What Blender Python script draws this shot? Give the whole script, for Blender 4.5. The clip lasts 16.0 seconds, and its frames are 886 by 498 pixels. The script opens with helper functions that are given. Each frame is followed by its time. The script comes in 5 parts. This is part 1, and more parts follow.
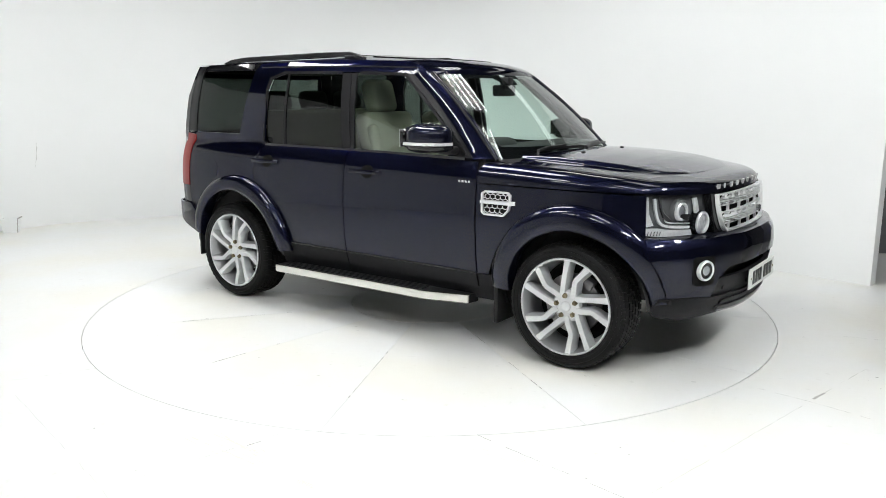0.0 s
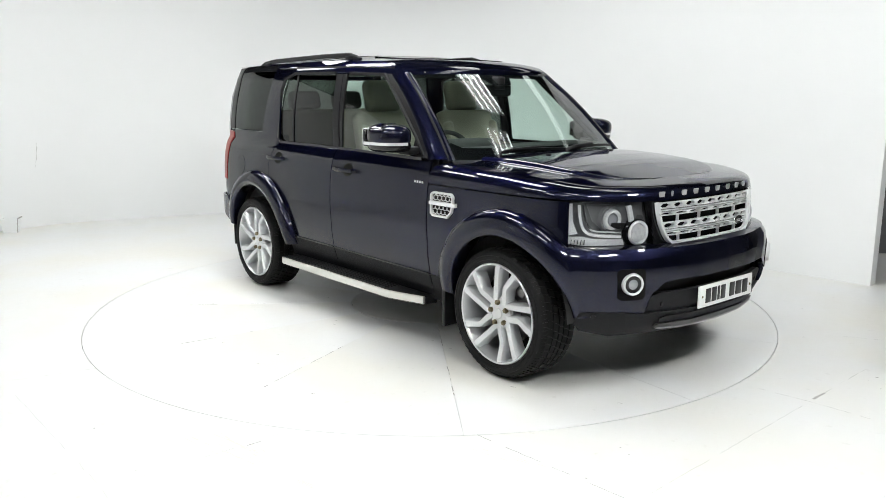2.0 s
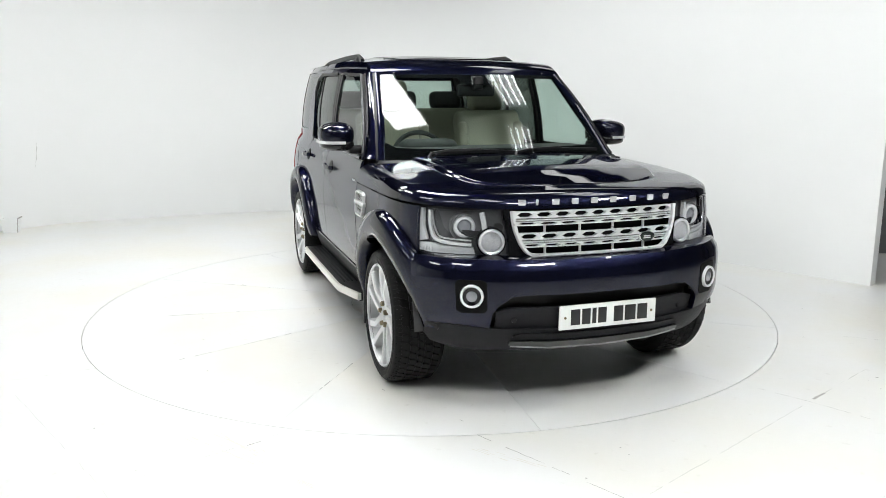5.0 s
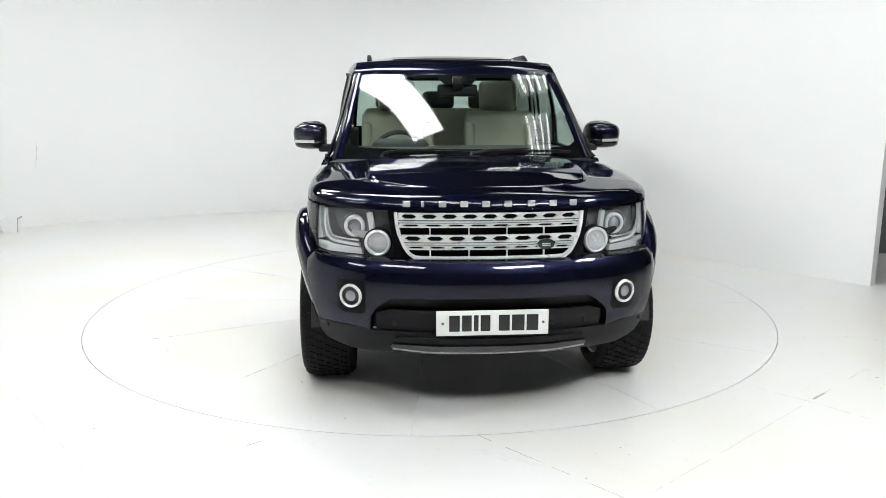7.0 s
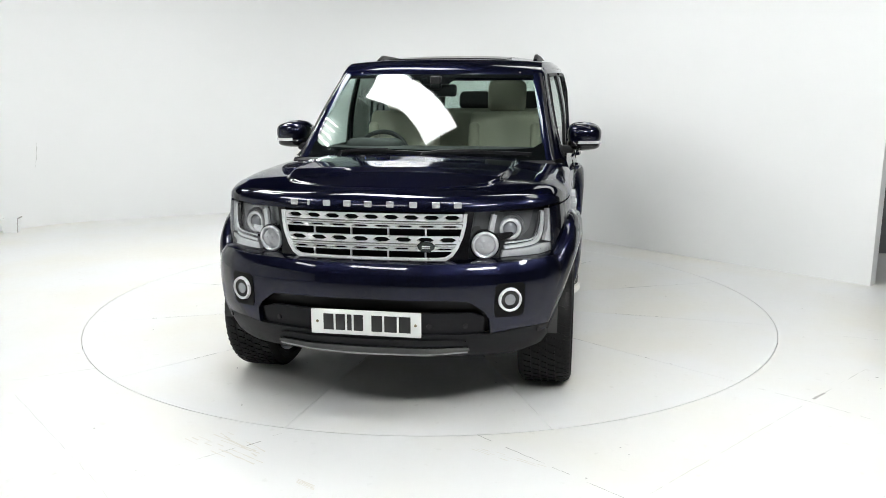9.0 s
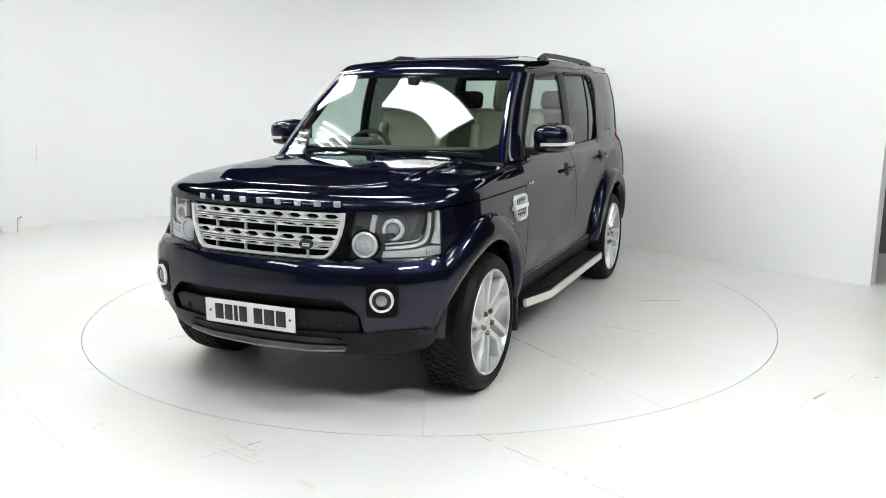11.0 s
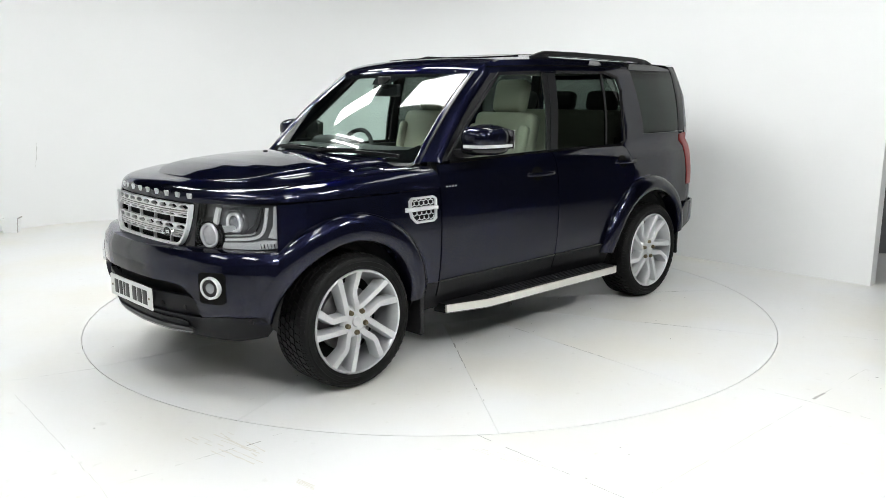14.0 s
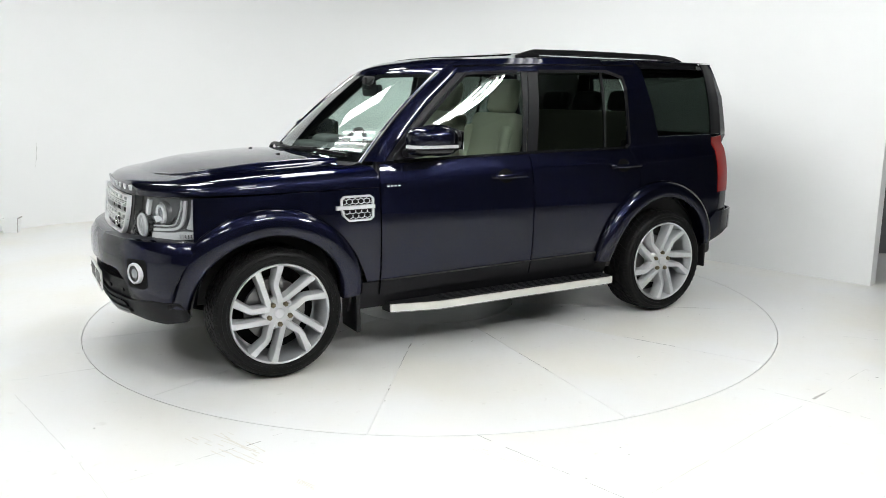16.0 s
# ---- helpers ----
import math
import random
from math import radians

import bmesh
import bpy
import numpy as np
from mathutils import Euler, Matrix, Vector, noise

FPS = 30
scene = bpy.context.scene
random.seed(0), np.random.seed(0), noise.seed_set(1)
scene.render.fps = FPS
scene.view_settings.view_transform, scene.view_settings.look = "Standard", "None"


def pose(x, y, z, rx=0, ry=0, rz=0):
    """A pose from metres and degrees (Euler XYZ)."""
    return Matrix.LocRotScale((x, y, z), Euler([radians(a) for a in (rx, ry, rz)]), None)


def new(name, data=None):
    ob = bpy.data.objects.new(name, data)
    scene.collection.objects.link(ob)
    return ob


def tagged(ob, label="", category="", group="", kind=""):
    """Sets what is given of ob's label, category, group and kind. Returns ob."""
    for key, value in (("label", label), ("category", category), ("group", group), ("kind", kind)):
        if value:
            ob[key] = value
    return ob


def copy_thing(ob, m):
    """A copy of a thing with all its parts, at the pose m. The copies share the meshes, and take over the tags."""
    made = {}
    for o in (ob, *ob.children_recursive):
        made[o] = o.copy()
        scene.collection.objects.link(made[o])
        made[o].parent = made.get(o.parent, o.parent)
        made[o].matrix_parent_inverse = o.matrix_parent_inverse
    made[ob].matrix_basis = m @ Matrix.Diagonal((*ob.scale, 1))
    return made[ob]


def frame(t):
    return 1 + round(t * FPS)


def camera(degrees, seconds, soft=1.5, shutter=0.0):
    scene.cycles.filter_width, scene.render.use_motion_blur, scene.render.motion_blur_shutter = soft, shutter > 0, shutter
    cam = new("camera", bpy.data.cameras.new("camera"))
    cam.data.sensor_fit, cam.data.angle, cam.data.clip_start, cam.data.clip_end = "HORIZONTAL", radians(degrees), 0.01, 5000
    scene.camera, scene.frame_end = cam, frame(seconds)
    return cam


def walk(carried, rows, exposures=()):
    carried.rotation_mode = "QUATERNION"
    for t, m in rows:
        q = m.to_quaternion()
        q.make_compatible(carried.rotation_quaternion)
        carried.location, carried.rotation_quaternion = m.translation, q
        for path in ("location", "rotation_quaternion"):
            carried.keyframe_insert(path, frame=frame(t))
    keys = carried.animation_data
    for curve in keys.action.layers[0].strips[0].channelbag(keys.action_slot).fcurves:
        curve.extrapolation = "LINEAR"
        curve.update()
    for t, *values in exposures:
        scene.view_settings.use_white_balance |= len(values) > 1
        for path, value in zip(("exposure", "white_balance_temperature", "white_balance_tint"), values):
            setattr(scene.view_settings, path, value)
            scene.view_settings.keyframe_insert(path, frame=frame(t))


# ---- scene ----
# Still camera on a stand before a turntable that carries the car.
cam = camera(58.458, 16.0, soft=0.9)
STAND = pose(0.0, -5.9487, 1.5735, 90 - 11.0976, 0.0, -0.8356)
walk(cam, [(0.0, STAND), (16.0, STAND)], exposures=[(0.0, -0.12, 6500, 10), (16.0, -0.12, 6500, 10)])


def turn_angle(t):
    """Degrees by which the turntable and the car on it stand at t seconds."""
    return -36.754 - 7.0353 * t - 0.013747 * t * t + 0.00034467 * t ** 3


CAR_X, CAR_Y = 0.1009, 0.1428      # middle of the wheelbase on the turntable
TABLE_R = 2.48
ROOM_H = 3.9
STUDIO_H = 2.85                   # height of the white studio walls inside the dark workshop


# ---- world and light ----
world = bpy.data.worlds.new("world")
scene.world = world
world.use_nodes = True
world.node_tree.nodes["Background"].inputs[0].default_value = (0.9, 0.95, 1.0, 1)
world.node_tree.nodes["Background"].inputs[1].default_value = 0.05
TUBE_POWER, PANEL_POWER = 47.0, 25.0


# ---- materials ----
def nodes_of(name):
    m = bpy.data.materials.new(name)
    m.use_nodes = True
    nt = m.node_tree
    return m, nt, nt.nodes["Principled BSDF"]


def surface(name, base, rough=0.5, metal=0.0, var=0.0, scale=8.0, bump=0.0, bump_scale=60.0, coat=0.0, rough_var=0.0, spec=0.5):
    """A painted, plastic or metal surface with variation of its colour, gloss and relief."""
    m, nt, b = nodes_of(name)
    b.inputs["Base Color"].default_value = (*base, 1)
    b.inputs["Roughness"].default_value = rough
    b.inputs["Metallic"].default_value = metal
    b.inputs["Specular IOR Level"].default_value = spec
    b.inputs["Coat Weight"].default_value = coat
    b.inputs["Coat Roughness"].default_value = 0.02
    co = nt.nodes.new("ShaderNodeTexCoord")
    if var or rough_var:
        n = nt.nodes.new("ShaderNodeTexNoise")
        n.inputs["Scale"].default_value = scale
        n.inputs["Detail"].default_value = 8
        n.inputs["Roughness"].default_value = 0.6
        nt.links.new(co.outputs["Object"], n.inputs["Vector"])
        if var:
            mix = nt.nodes.new("ShaderNodeMix")
            mix.data_type = "RGBA"
            mix.inputs[6].default_value = (*[c * (1 - var) for c in base], 1)
            mix.inputs[7].default_value = (*[min(1, c * (1 + var)) for c in base], 1)
            nt.links.new(n.outputs["Fac"], mix.inputs[0])
            nt.links.new(mix.outputs[2], b.inputs["Base Color"])
        if rough_var:
            r = nt.nodes.new("ShaderNodeMapRange")
            r.inputs["From Min"].default_value, r.inputs["From Max"].default_value = 0.3, 0.7
            r.inputs["To Min"].default_value, r.inputs["To Max"].default_value = rough - rough_var, rough + rough_var
            nt.links.new(n.outputs["Fac"], r.inputs["Value"])
            nt.links.new(r.outputs["Result"], b.inputs["Roughness"])
    if bump:
        n2 = nt.nodes.new("ShaderNodeTexNoise")
        n2.inputs["Scale"].default_value = bump_scale
        n2.inputs["Detail"].default_value = 4
        nt.links.new(co.outputs["Object"], n2.inputs["Vector"])
        bp = nt.nodes.new("ShaderNodeBump")
        bp.inputs["Strength"].default_value = bump
        bp.inputs["Distance"].default_value = 0.002
        nt.links.new(n2.outputs["Fac"], bp.inputs["Height"])
        nt.links.new(bp.outputs["Normal"], b.inputs["Normal"])
    return m


def glass(name, tint, gloss_ior=1.5, rough=0.0):
    """Thin tinted car glass: it lets light through in its tint, and mirrors by Fresnel."""
    m, nt, b = nodes_of(name)
    nt.nodes.remove(b)
    out = nt.nodes["Material Output"]
    tr = nt.nodes.new("ShaderNodeBsdfTransparent")
    tr.inputs[0].default_value = (*tint, 1)
    gl = nt.nodes.new("ShaderNodeBsdfGlossy")
    gl.inputs["Roughness"].default_value = rough
    f0 = ((gloss_ior - 1) / (gloss_ior + 1)) ** 2
    lw = nt.nodes.new("ShaderNodeLayerWeight")
    lw.inputs["Blend"].default_value = 0.5
    pw = nt.nodes.new("ShaderNodeMath")
    pw.operation = "POWER"
    pw.inputs[1].default_value = 5.0
    nt.links.new(lw.outputs["Facing"], pw.inputs[0])
    fr = nt.nodes.new("ShaderNodeMath")
    fr.operation = "MULTIPLY_ADD"
    fr.inputs[1].default_value, fr.inputs[2].default_value = 1 - f0, f0
    nt.links.new(pw.outputs[0], fr.inputs[0])
    mx = nt.nodes.new("ShaderNodeMixShader")
    nt.links.new(fr.outputs[0], mx.inputs[0])
    nt.links.new(tr.outputs[0], mx.inputs[1])
    nt.links.new(gl.outputs[0], mx.inputs[2])
    nt.links.new(mx.outputs[0], out.inputs[0])
    return m


def glow(name, color, power):
    m, nt, b = nodes_of(name)
    b.inputs["Base Color"].default_value = (0.8, 0.8, 0.8, 1)
    b.inputs["Emission Color"].default_value = (*color, 1)
    b.inputs["Emission Strength"].default_value = power
    return m


def painted_floor(name):
    """White floor paint with faint scuffs, dust and worn creamy patches."""
    m, nt, b = nodes_of(name)
    co = nt.nodes.new("ShaderNodeTexCoord")
    big = nt.nodes.new("ShaderNodeTexNoise")
    big.inputs["Scale"].default_value, big.inputs["Detail"].default_value = 0.9, 6
    fine = nt.nodes.new("ShaderNodeTexNoise")
    fine.inputs["Scale"].default_value, fine.inputs["Detail"].default_value = 14, 9
    for n in (big, fine):
        nt.links.new(co.outputs["Object"], n.inputs["Vector"])
    ramp = nt.nodes.new("ShaderNodeValToRGB")
    ramp.color_ramp.elements[0].position, ramp.color_ramp.elements[0].color = 0.42, (0.765, 0.773, 0.769, 1)
    ramp.color_ramp.elements[1].position, ramp.color_ramp.elements[1].color = 0.66, (0.755, 0.745, 0.695, 1)
    nt.links.new(big.outputs["Fac"], ramp.inputs[0])
    dirt = nt.nodes.new("ShaderNodeValToRGB")
    dirt.color_ramp.elements[0].position, dirt.color_ramp.elements[0].color = 0.14, (0.80, 0.79, 0.77, 1)
    dirt.color_ramp.elements[1].position, dirt.color_ramp.elements[1].color = 0.36, (1, 1, 1, 1)
    nt.links.new(fine.outputs["Fac"], dirt.inputs[0])
    mul = nt.nodes.new("ShaderNodeMix")
    mul.data_type, mul.blend_type = "RGBA", "MULTIPLY"
    mul.inputs[0].default_value = 1.0
    nt.links.new(ramp.outputs[0], mul.inputs[6])
    nt.links.new(dirt.outputs[0], mul.inputs[7])
    nt.links.new(mul.outputs[2], b.inputs["Base Color"])
    rr = nt.nodes.new("ShaderNodeMapRange")
    rr.inputs["To Min"].default_value, rr.inputs["To Max"].default_value = 0.22, 0.5
    nt.links.new(fine.outputs["Fac"], rr.inputs["Value"])
    nt.links.new(rr.outputs["Result"], b.inputs["Roughness"])
    bp = nt.nodes.new("ShaderNodeBump")
    bp.inputs["Strength"].default_value, bp.inputs["Distance"].default_value = 0.12, 0.002
    nt.links.new(fine.outputs["Fac"], bp.inputs["Height"])
    nt.links.new(bp.outputs["Normal"], b.inputs["Normal"])
    return m


def car_paint(name):
    """Navy metallic paint with fine flakes under clear lacquer."""
    m, nt, b = nodes_of(name)
    co = nt.nodes.new("ShaderNodeTexCoord")
    fl = nt.nodes.new("ShaderNodeTexVoronoi")
    fl.inputs["Scale"].default_value = 900
    nt.links.new(co.outputs["Object"], fl.inputs["Vector"])
    mix = nt.nodes.new("ShaderNodeMix")
    mix.data_type = "RGBA"
    mix.inputs[6].default_value = (0.0036, 0.0041, 0.0088, 1)
    mix.inputs[7].default_value = (0.0088, 0.0103, 0.0300, 1)
    nt.links.new(fl.outputs["Color"], mix.inputs[0])
    nt.links.new(mix.outputs[2], b.inputs["Base Color"])
    b.inputs["Metallic"].default_value = 0.85
    b.inputs["Specular Tint"].default_value = (0.12, 0.14, 0.34, 1)
    b.inputs["Specular IOR Level"].default_value = 0.0
    b.inputs["Roughness"].default_value = 0.36
    b.inputs["Coat Weight"].default_value = 1.0
    b.inputs["Coat Roughness"].default_value = 0.012
    b.inputs["Coat IOR"].default_value = 1.40
    return m


PAINT = car_paint("navy_metallic_paint")
BLACK_GLOSS = surface("gloss_black_trim", (0.006, 0.006, 0.007), 0.12, coat=1.0, spec=0.0)
BLACK_SATIN = surface("satin_black_trim", (0.010, 0.010, 0.011), 0.42, bump=0.1, bump_scale=300, spec=0.22)
DEEP_BLACK = surface("recess_black", (0.003, 0.003, 0.003), 0.6, spec=0.1)
PLASTIC = surface("grained_dark_plastic", (0.009, 0.009, 0.0105), 0.5, var=0.15, scale=30, bump=0.3, bump_scale=500, spec=0.13)
RUBBER = surface("tyre_rubber", (0.006, 0.006, 0.006), 0.55, var=0.25, scale=25, bump=0.2, bump_scale=200, rough_var=0.08, spec=0.14)
ALLOY = surface("silver_alloy", (0.63, 0.64, 0.65), 0.33, metal=0.58, var=0.02, scale=20, rough_var=0.03)
ALLOY_DARK = surface("rim_barrel_alloy", (0.52, 0.53, 0.54), 0.3, metal=0.7, var=0.1, scale=20)
CHROME = surface("bright_chrome", (0.82, 0.83, 0.84), 0.08, metal=1.0)
SILVER = surface("silver_grille_paint", (0.74, 0.75, 0.76), 0.30, metal=0.3, rough_var=0.04, scale=30)
SKID = surface("grey_skid_metal", (0.34, 0.34, 0.34), 0.4, metal=0.5, var=0.1, scale=20)
SKID_FACE = surface("dark_skid_face", (0.05, 0.05, 0.05), 0.42, var=0.15, scale=25, spec=0.3)
LETTER = surface("brushed_badge_metal", (0.46, 0.47, 0.48), 0.3, metal=0.5)
STEP_ALU = surface("brushed_step_aluminium", (0.78, 0.77, 0.72), 0.42, metal=0.35, var=0.06, scale=12)
STEEL = surface("brake_disc_steel", (0.28, 0.275, 0.27), 0.38, metal=0.9, var=0.2, scale=30)
NUT = surface("tarnished_lug_nut", (0.20, 0.17, 0.11), 0.35, metal=0.9, var=0.3, scale=90)
LEATHER = surface("cream_leather", (0.38, 0.35, 0.28), 0.5, var=0.08, scale=10, bump=0.3, bump_scale=250)
DARK_CLOTH = surface("dark_cabin_trim", (0.03, 0.03, 0.03), 0.7, var=0.2, scale=15)
GREY_LINING = surface("grey_cabin_lining", (0.32, 0.31, 0.28), 0.85, var=0.08, scale=30)
GLASS = glass("clear_green_glass", (0.80, 0.90, 0.86), 1.62)
DOOR_GLASS = glass("green_door_glass", (0.70, 0.81, 0.76), 1.85)
REAR_GLASS = glass("rear_window_glass", (0.52, 0.60, 0.56))
QUARTER_GLASS = glass("quarter_privacy_glass", (0.036, 0.042, 0.038), 1.3)
PRIVACY = glass("privacy_glass", (0.10, 0.118, 0.106), 1.5)
LAMP_GLASS = glass("headlamp_cover", (0.93, 0.94, 0.95), 1.42)
ROUND_LENS = surface("round_lamp_lens", (0.60, 0.60, 0.61), 0.12, metal=0.2, var=0.25, scale=120, coat=1.0)
LENS = surface("lamp_lens", (0.26, 0.27, 0.29), 0.12, metal=0.3, coat=1.0)
LAMP_HOUSING = surface("lamp_housing", (0.24, 0.245, 0.25), 0.22, metal=0.6, var=0.3, scale=40)
LAMP_DARK = surface("lamp_dark_insert", (0.11, 0.112, 0.116), 0.3, metal=0.2, coat=0.3)
LAMP_WHITE = surface("lamp_reflector", (0.84, 0.85, 0.86), 0.22, metal=0.45, var=0.14, scale=60)
RED = surface("red_tail_lens", (0.20, 0.008, 0.007), 0.3, var=0.15, scale=60, spec=0.25)
PLATE = surface("number_plate_white", (0.78, 0.79, 0.77), 0.3, var=0.02)
INK = surface("plate_black", (0.01, 0.01, 0.01), 0.4)
SMOKED = surface("smoked_rear_finisher", (0.005, 0.005, 0.006), 0.3, spec=0.12)
FLOOR = painted_floor("white_floor_paint")
WALL = surface("white_wall_paint", (0.82, 0.83, 0.83), 0.7, var=0.02, scale=1.2, bump=0.05, bump_scale=40)
CEIL = surface("dark_ceiling_paint", (0.035, 0.035, 0.038), 0.85, var=0.2, scale=2)
GREY_WALL = surface("grey_workshop_wall", (0.12, 0.12, 0.125), 0.8, var=0.15, scale=2)
DARK_WALL = surface("dark_workshop_wall", (0.03, 0.03, 0.032), 0.8, var=0.2, scale=2)
SCUFF = surface("tan_floor_scuff", (0.70, 0.68, 0.63), 0.6, var=0.12, scale=90)
JOINT = surface("floor_joint_dirt", (0.42, 0.42, 0.40), 0.9, var=0.4, scale=20)
TUBE = glow("fluorescent_tube", (0.985, 1.0, 0.99), TUBE_POWER)
# Same tube at powers chosen to balance the room; the strong one is fill.
TUBE_DIM = glow("dimmed_fluorescent_tube", (0.985, 1.0, 0.99), 10.0)
TUBE_SOFT = glow("reduced_fluorescent_tube", (0.985, 1.0, 0.99), 30.0)
TUBE_STRONG = glow("fill_fluorescent_tube", (0.985, 1.0, 0.99), 150.0)
STRIP = glow("wall_strip_light", (0.985, 1.0, 0.99), 1.6)
SOFT = glow("light_panel", (0.985, 1.0, 0.99), PANEL_POWER)


# ---- building helpers ----
def part(name, bm, mat, parent=None, label="", angle=32, kind=""):
    """Links a bmesh as one mesh object under a thing or a part."""
    me = bpy.data.meshes.new(name)
    bm.to_mesh(me)
    bm.free()
    for p in me.polygons:
        p.use_smooth = True
    me.set_sharp_from_angle(angle=radians(angle))
    me.materials.append(mat)
    ob = new(name, me)
    if parent:
        ob.parent = parent
    return tagged(ob, label, kind=kind)


def thing(name, label, category, group="", kind=""):
    return tagged(new(name), label, category, group, kind)


def box(bm, x0, x1, y0, y1, z0, z1, bevel=0.0, m=None, seg=2):
    r = bmesh.ops.create_cube(bm, size=1)
    vs = r["verts"]
    for v in vs:
        v.co = Vector(((x0 + x1) / 2 + v.co.x * (x1 - x0), (y0 + y1) / 2 + v.co.y * (y1 - y0), (z0 + z1) / 2 + v.co.z * (z1 - z0)))
    if bevel:
        es = list({e for v in vs for e in v.link_edges})
        r = bmesh.ops.bevel(bm, geom=es, offset=bevel, segments=seg, profile=0.5, affect="EDGES")
        vs = list({v for f in r["faces"] for v in f.verts} | {v for v in vs if v.is_valid})
    if m:
        bmesh.ops.transform(bm, matrix=m, verts=vs)
    return vs


def boxed(*args, **kw):
    bm = bmesh.new()
    box(bm, *args, **kw)
    return bm


def catmull(pts, n=24):
    out = []
    P = [Vector(p) for p in pts]
    P = [P[0] * 2 - P[1]] + P + [P[-1] * 2 - P[-2]]
    for i in range(1, len(P) - 2):
        a, b, c, d = P[i - 1:i + 3]
        for k in range(n):
            t = k / n
            out.append(0.5 * (2 * b + (c - a) * t + (2 * a - 5 * b + 4 * c - d) * t * t + (3 * b - a - 3 * c + d) * t ** 3))
    out.append(P[-2])
    return out


def sweep(bm, path, shape, closed=False, up=(0, 0, 1)):
    """Sweeps a closed 2D shape (side, up) along a 3D path."""
    path = [Vector(p) for p in path]
    n = len(path)
    rings = []
    for i, p in enumerate(path):
        a = path[(i - 1) % n] if closed or i else path[0]
        b = path[(i + 1) % n] if closed or i < n - 1 else path[-1]
        d = (b - a).normalized()
        s = d.cross(Vector(up))
        s = s.normalized() if s.length > 1e-6 else Vector((1, 0, 0))
        u = s.cross(d)
        rings.append([bm.verts.new(p + s * x + u * y) for x, y in shape])
    m = len(shape)
    for i in range(n if closed else n - 1):
        r, q = rings[i], rings[(i + 1) % n]
        for k in range(m):
            bm.faces.new((r[k], r[(k + 1) % m], q[(k + 1) % m], q[k]))
    if not closed:
        bm.faces.new(rings[0][::-1])
        bm.faces.new(rings[-1])
    bmesh.ops.recalc_face_normals(bm, faces=bm.faces)
    return bm


def disc_shape(r, n=8, ry=None):
    return [(r * math.cos(2 * math.pi * k / n), (ry or r) * math.sin(2 * math.pi * k / n)) for k in range(n)]


def lathe(bm, profile, n=64, closed_profile=False, m=None):
    """Turns a profile of (radius, y) about the y axis."""
    rings = []
    for k in range(n):
        a = 2 * math.pi * k / n
        rings.append([bm.verts.new((r * math.cos(a), y, r * math.sin(a))) for r, y in profile])
    L = len(profile)
    for k in range(n):
        p, q = rings[k], rings[(k + 1) % n]
        for i in range(L if closed_profile else L - 1):
            j = (i + 1) % L
            if profile[i][0] < 1e-6 and profile[j][0] < 1e-6:
                continue
            bm.faces.new((p[i], p[j], q[j], q[i]))
    bmesh.ops.remove_doubles(bm, verts=bm.verts, dist=1e-6)
    bmesh.ops.recalc_face_normals(bm, faces=bm.faces)
    if m:
        bmesh.ops.transform(bm, matrix=m, verts=bm.verts)
    return bm


def panel(name, poly, surf, mat, parent, thick=0.014, step=0.05, lift=0.0, label="", angle=40):
    """A sheet panel: a polygon in the two coordinates of a surface, laid on it, with a turned-in rim."""
    bm = bmesh.new()
    bm.faces.new([bm.verts.new((a, b, 0)) for a, b in poly])
    for ax in (0, 1):
        lo, hi = min(p[ax] for p in poly), max(p[ax] for p in poly)
        n = int((hi - lo) / step)
        for k in range(1, n + 1):
            co, no = [0, 0, 0], [0, 0, 0]
            co[ax], no[ax] = lo + (hi - lo) * k / (n + 1), 1
            bmesh.ops.bisect_plane(bm, geom=bm.verts[:] + bm.edges[:] + bm.faces[:], plane_co=co, plane_no=no, dist=1e-5)
    bmesh.ops.triangulate(bm, faces=[f for f in bm.faces if len(f.verts) > 4])
    flat = {v: (v.co.x, v.co.y) for v in bm.verts}
    rim = [e for e in bm.edges if e.is_boundary]
    faces = bm.faces[:]
    inner = {}
    edge_verts = {v for e in rim for v in e.verts}
    for v in edge_verts:
        a, b = flat[v]
        inner[v] = bm.verts.new(surf(a, b, lift - thick))
    for v, (a, b) in flat.items():
        v.co = surf(a, b, lift)
    for e in rim:
        u, v = e.verts
        bm.faces.new((u, v, inner[v], inner[u]))
    bm.normal_update()
    f = max(faces, key=lambda f: f.calc_area())
    bmesh.ops.recalc_face_normals(bm, faces=bm.faces)
    v = f.verts[0]
    a, b = flat[v]
    if f.normal.dot(surf(a, b, 0.1) - surf(a, b, 0)) < 0:
        bmesh.ops.reverse_faces(bm, faces=bm.faces)
    return part(name, bm, mat, parent, label, angle)


def interp(x, xs, ys):
    return float(np.interp(x, xs, ys))


# ---- the studio ----
def wall_run(name, path, mat, h=ROOM_H, thick=0.12, label=""):
    """A standing wall along a line on the floor; its thickness lies to the right of the line."""
    pts = [Vector((*p, 0)) for p in path]
    bm = bmesh.new()
    rows = []
    for i, p in enumerate(pts):
        d = (pts[min(i + 1, len(pts) - 1)] - pts[max(i - 1, 0)]).normalized()
        n = Vector((d.y, -d.x, 0)) * thick
        rows.append([bm.verts.new(q) for q in (p, p + n, p + n + Vector((0, 0, h)), p + Vector((0, 0, h)))])
    for a, b in zip(rows, rows[1:]):
        for k in range(4):
            bm.faces.new((a[k], a[(k + 1) % 4], b[(k + 1) % 4], b[k]))
    bm.faces.new(rows[0])
    bm.faces.new(rows[-1][::-1])
    bmesh.ops.recalc_face_normals(bm, faces=bm.faces)
    return part(name, bm, mat, None, label, kind="structure")


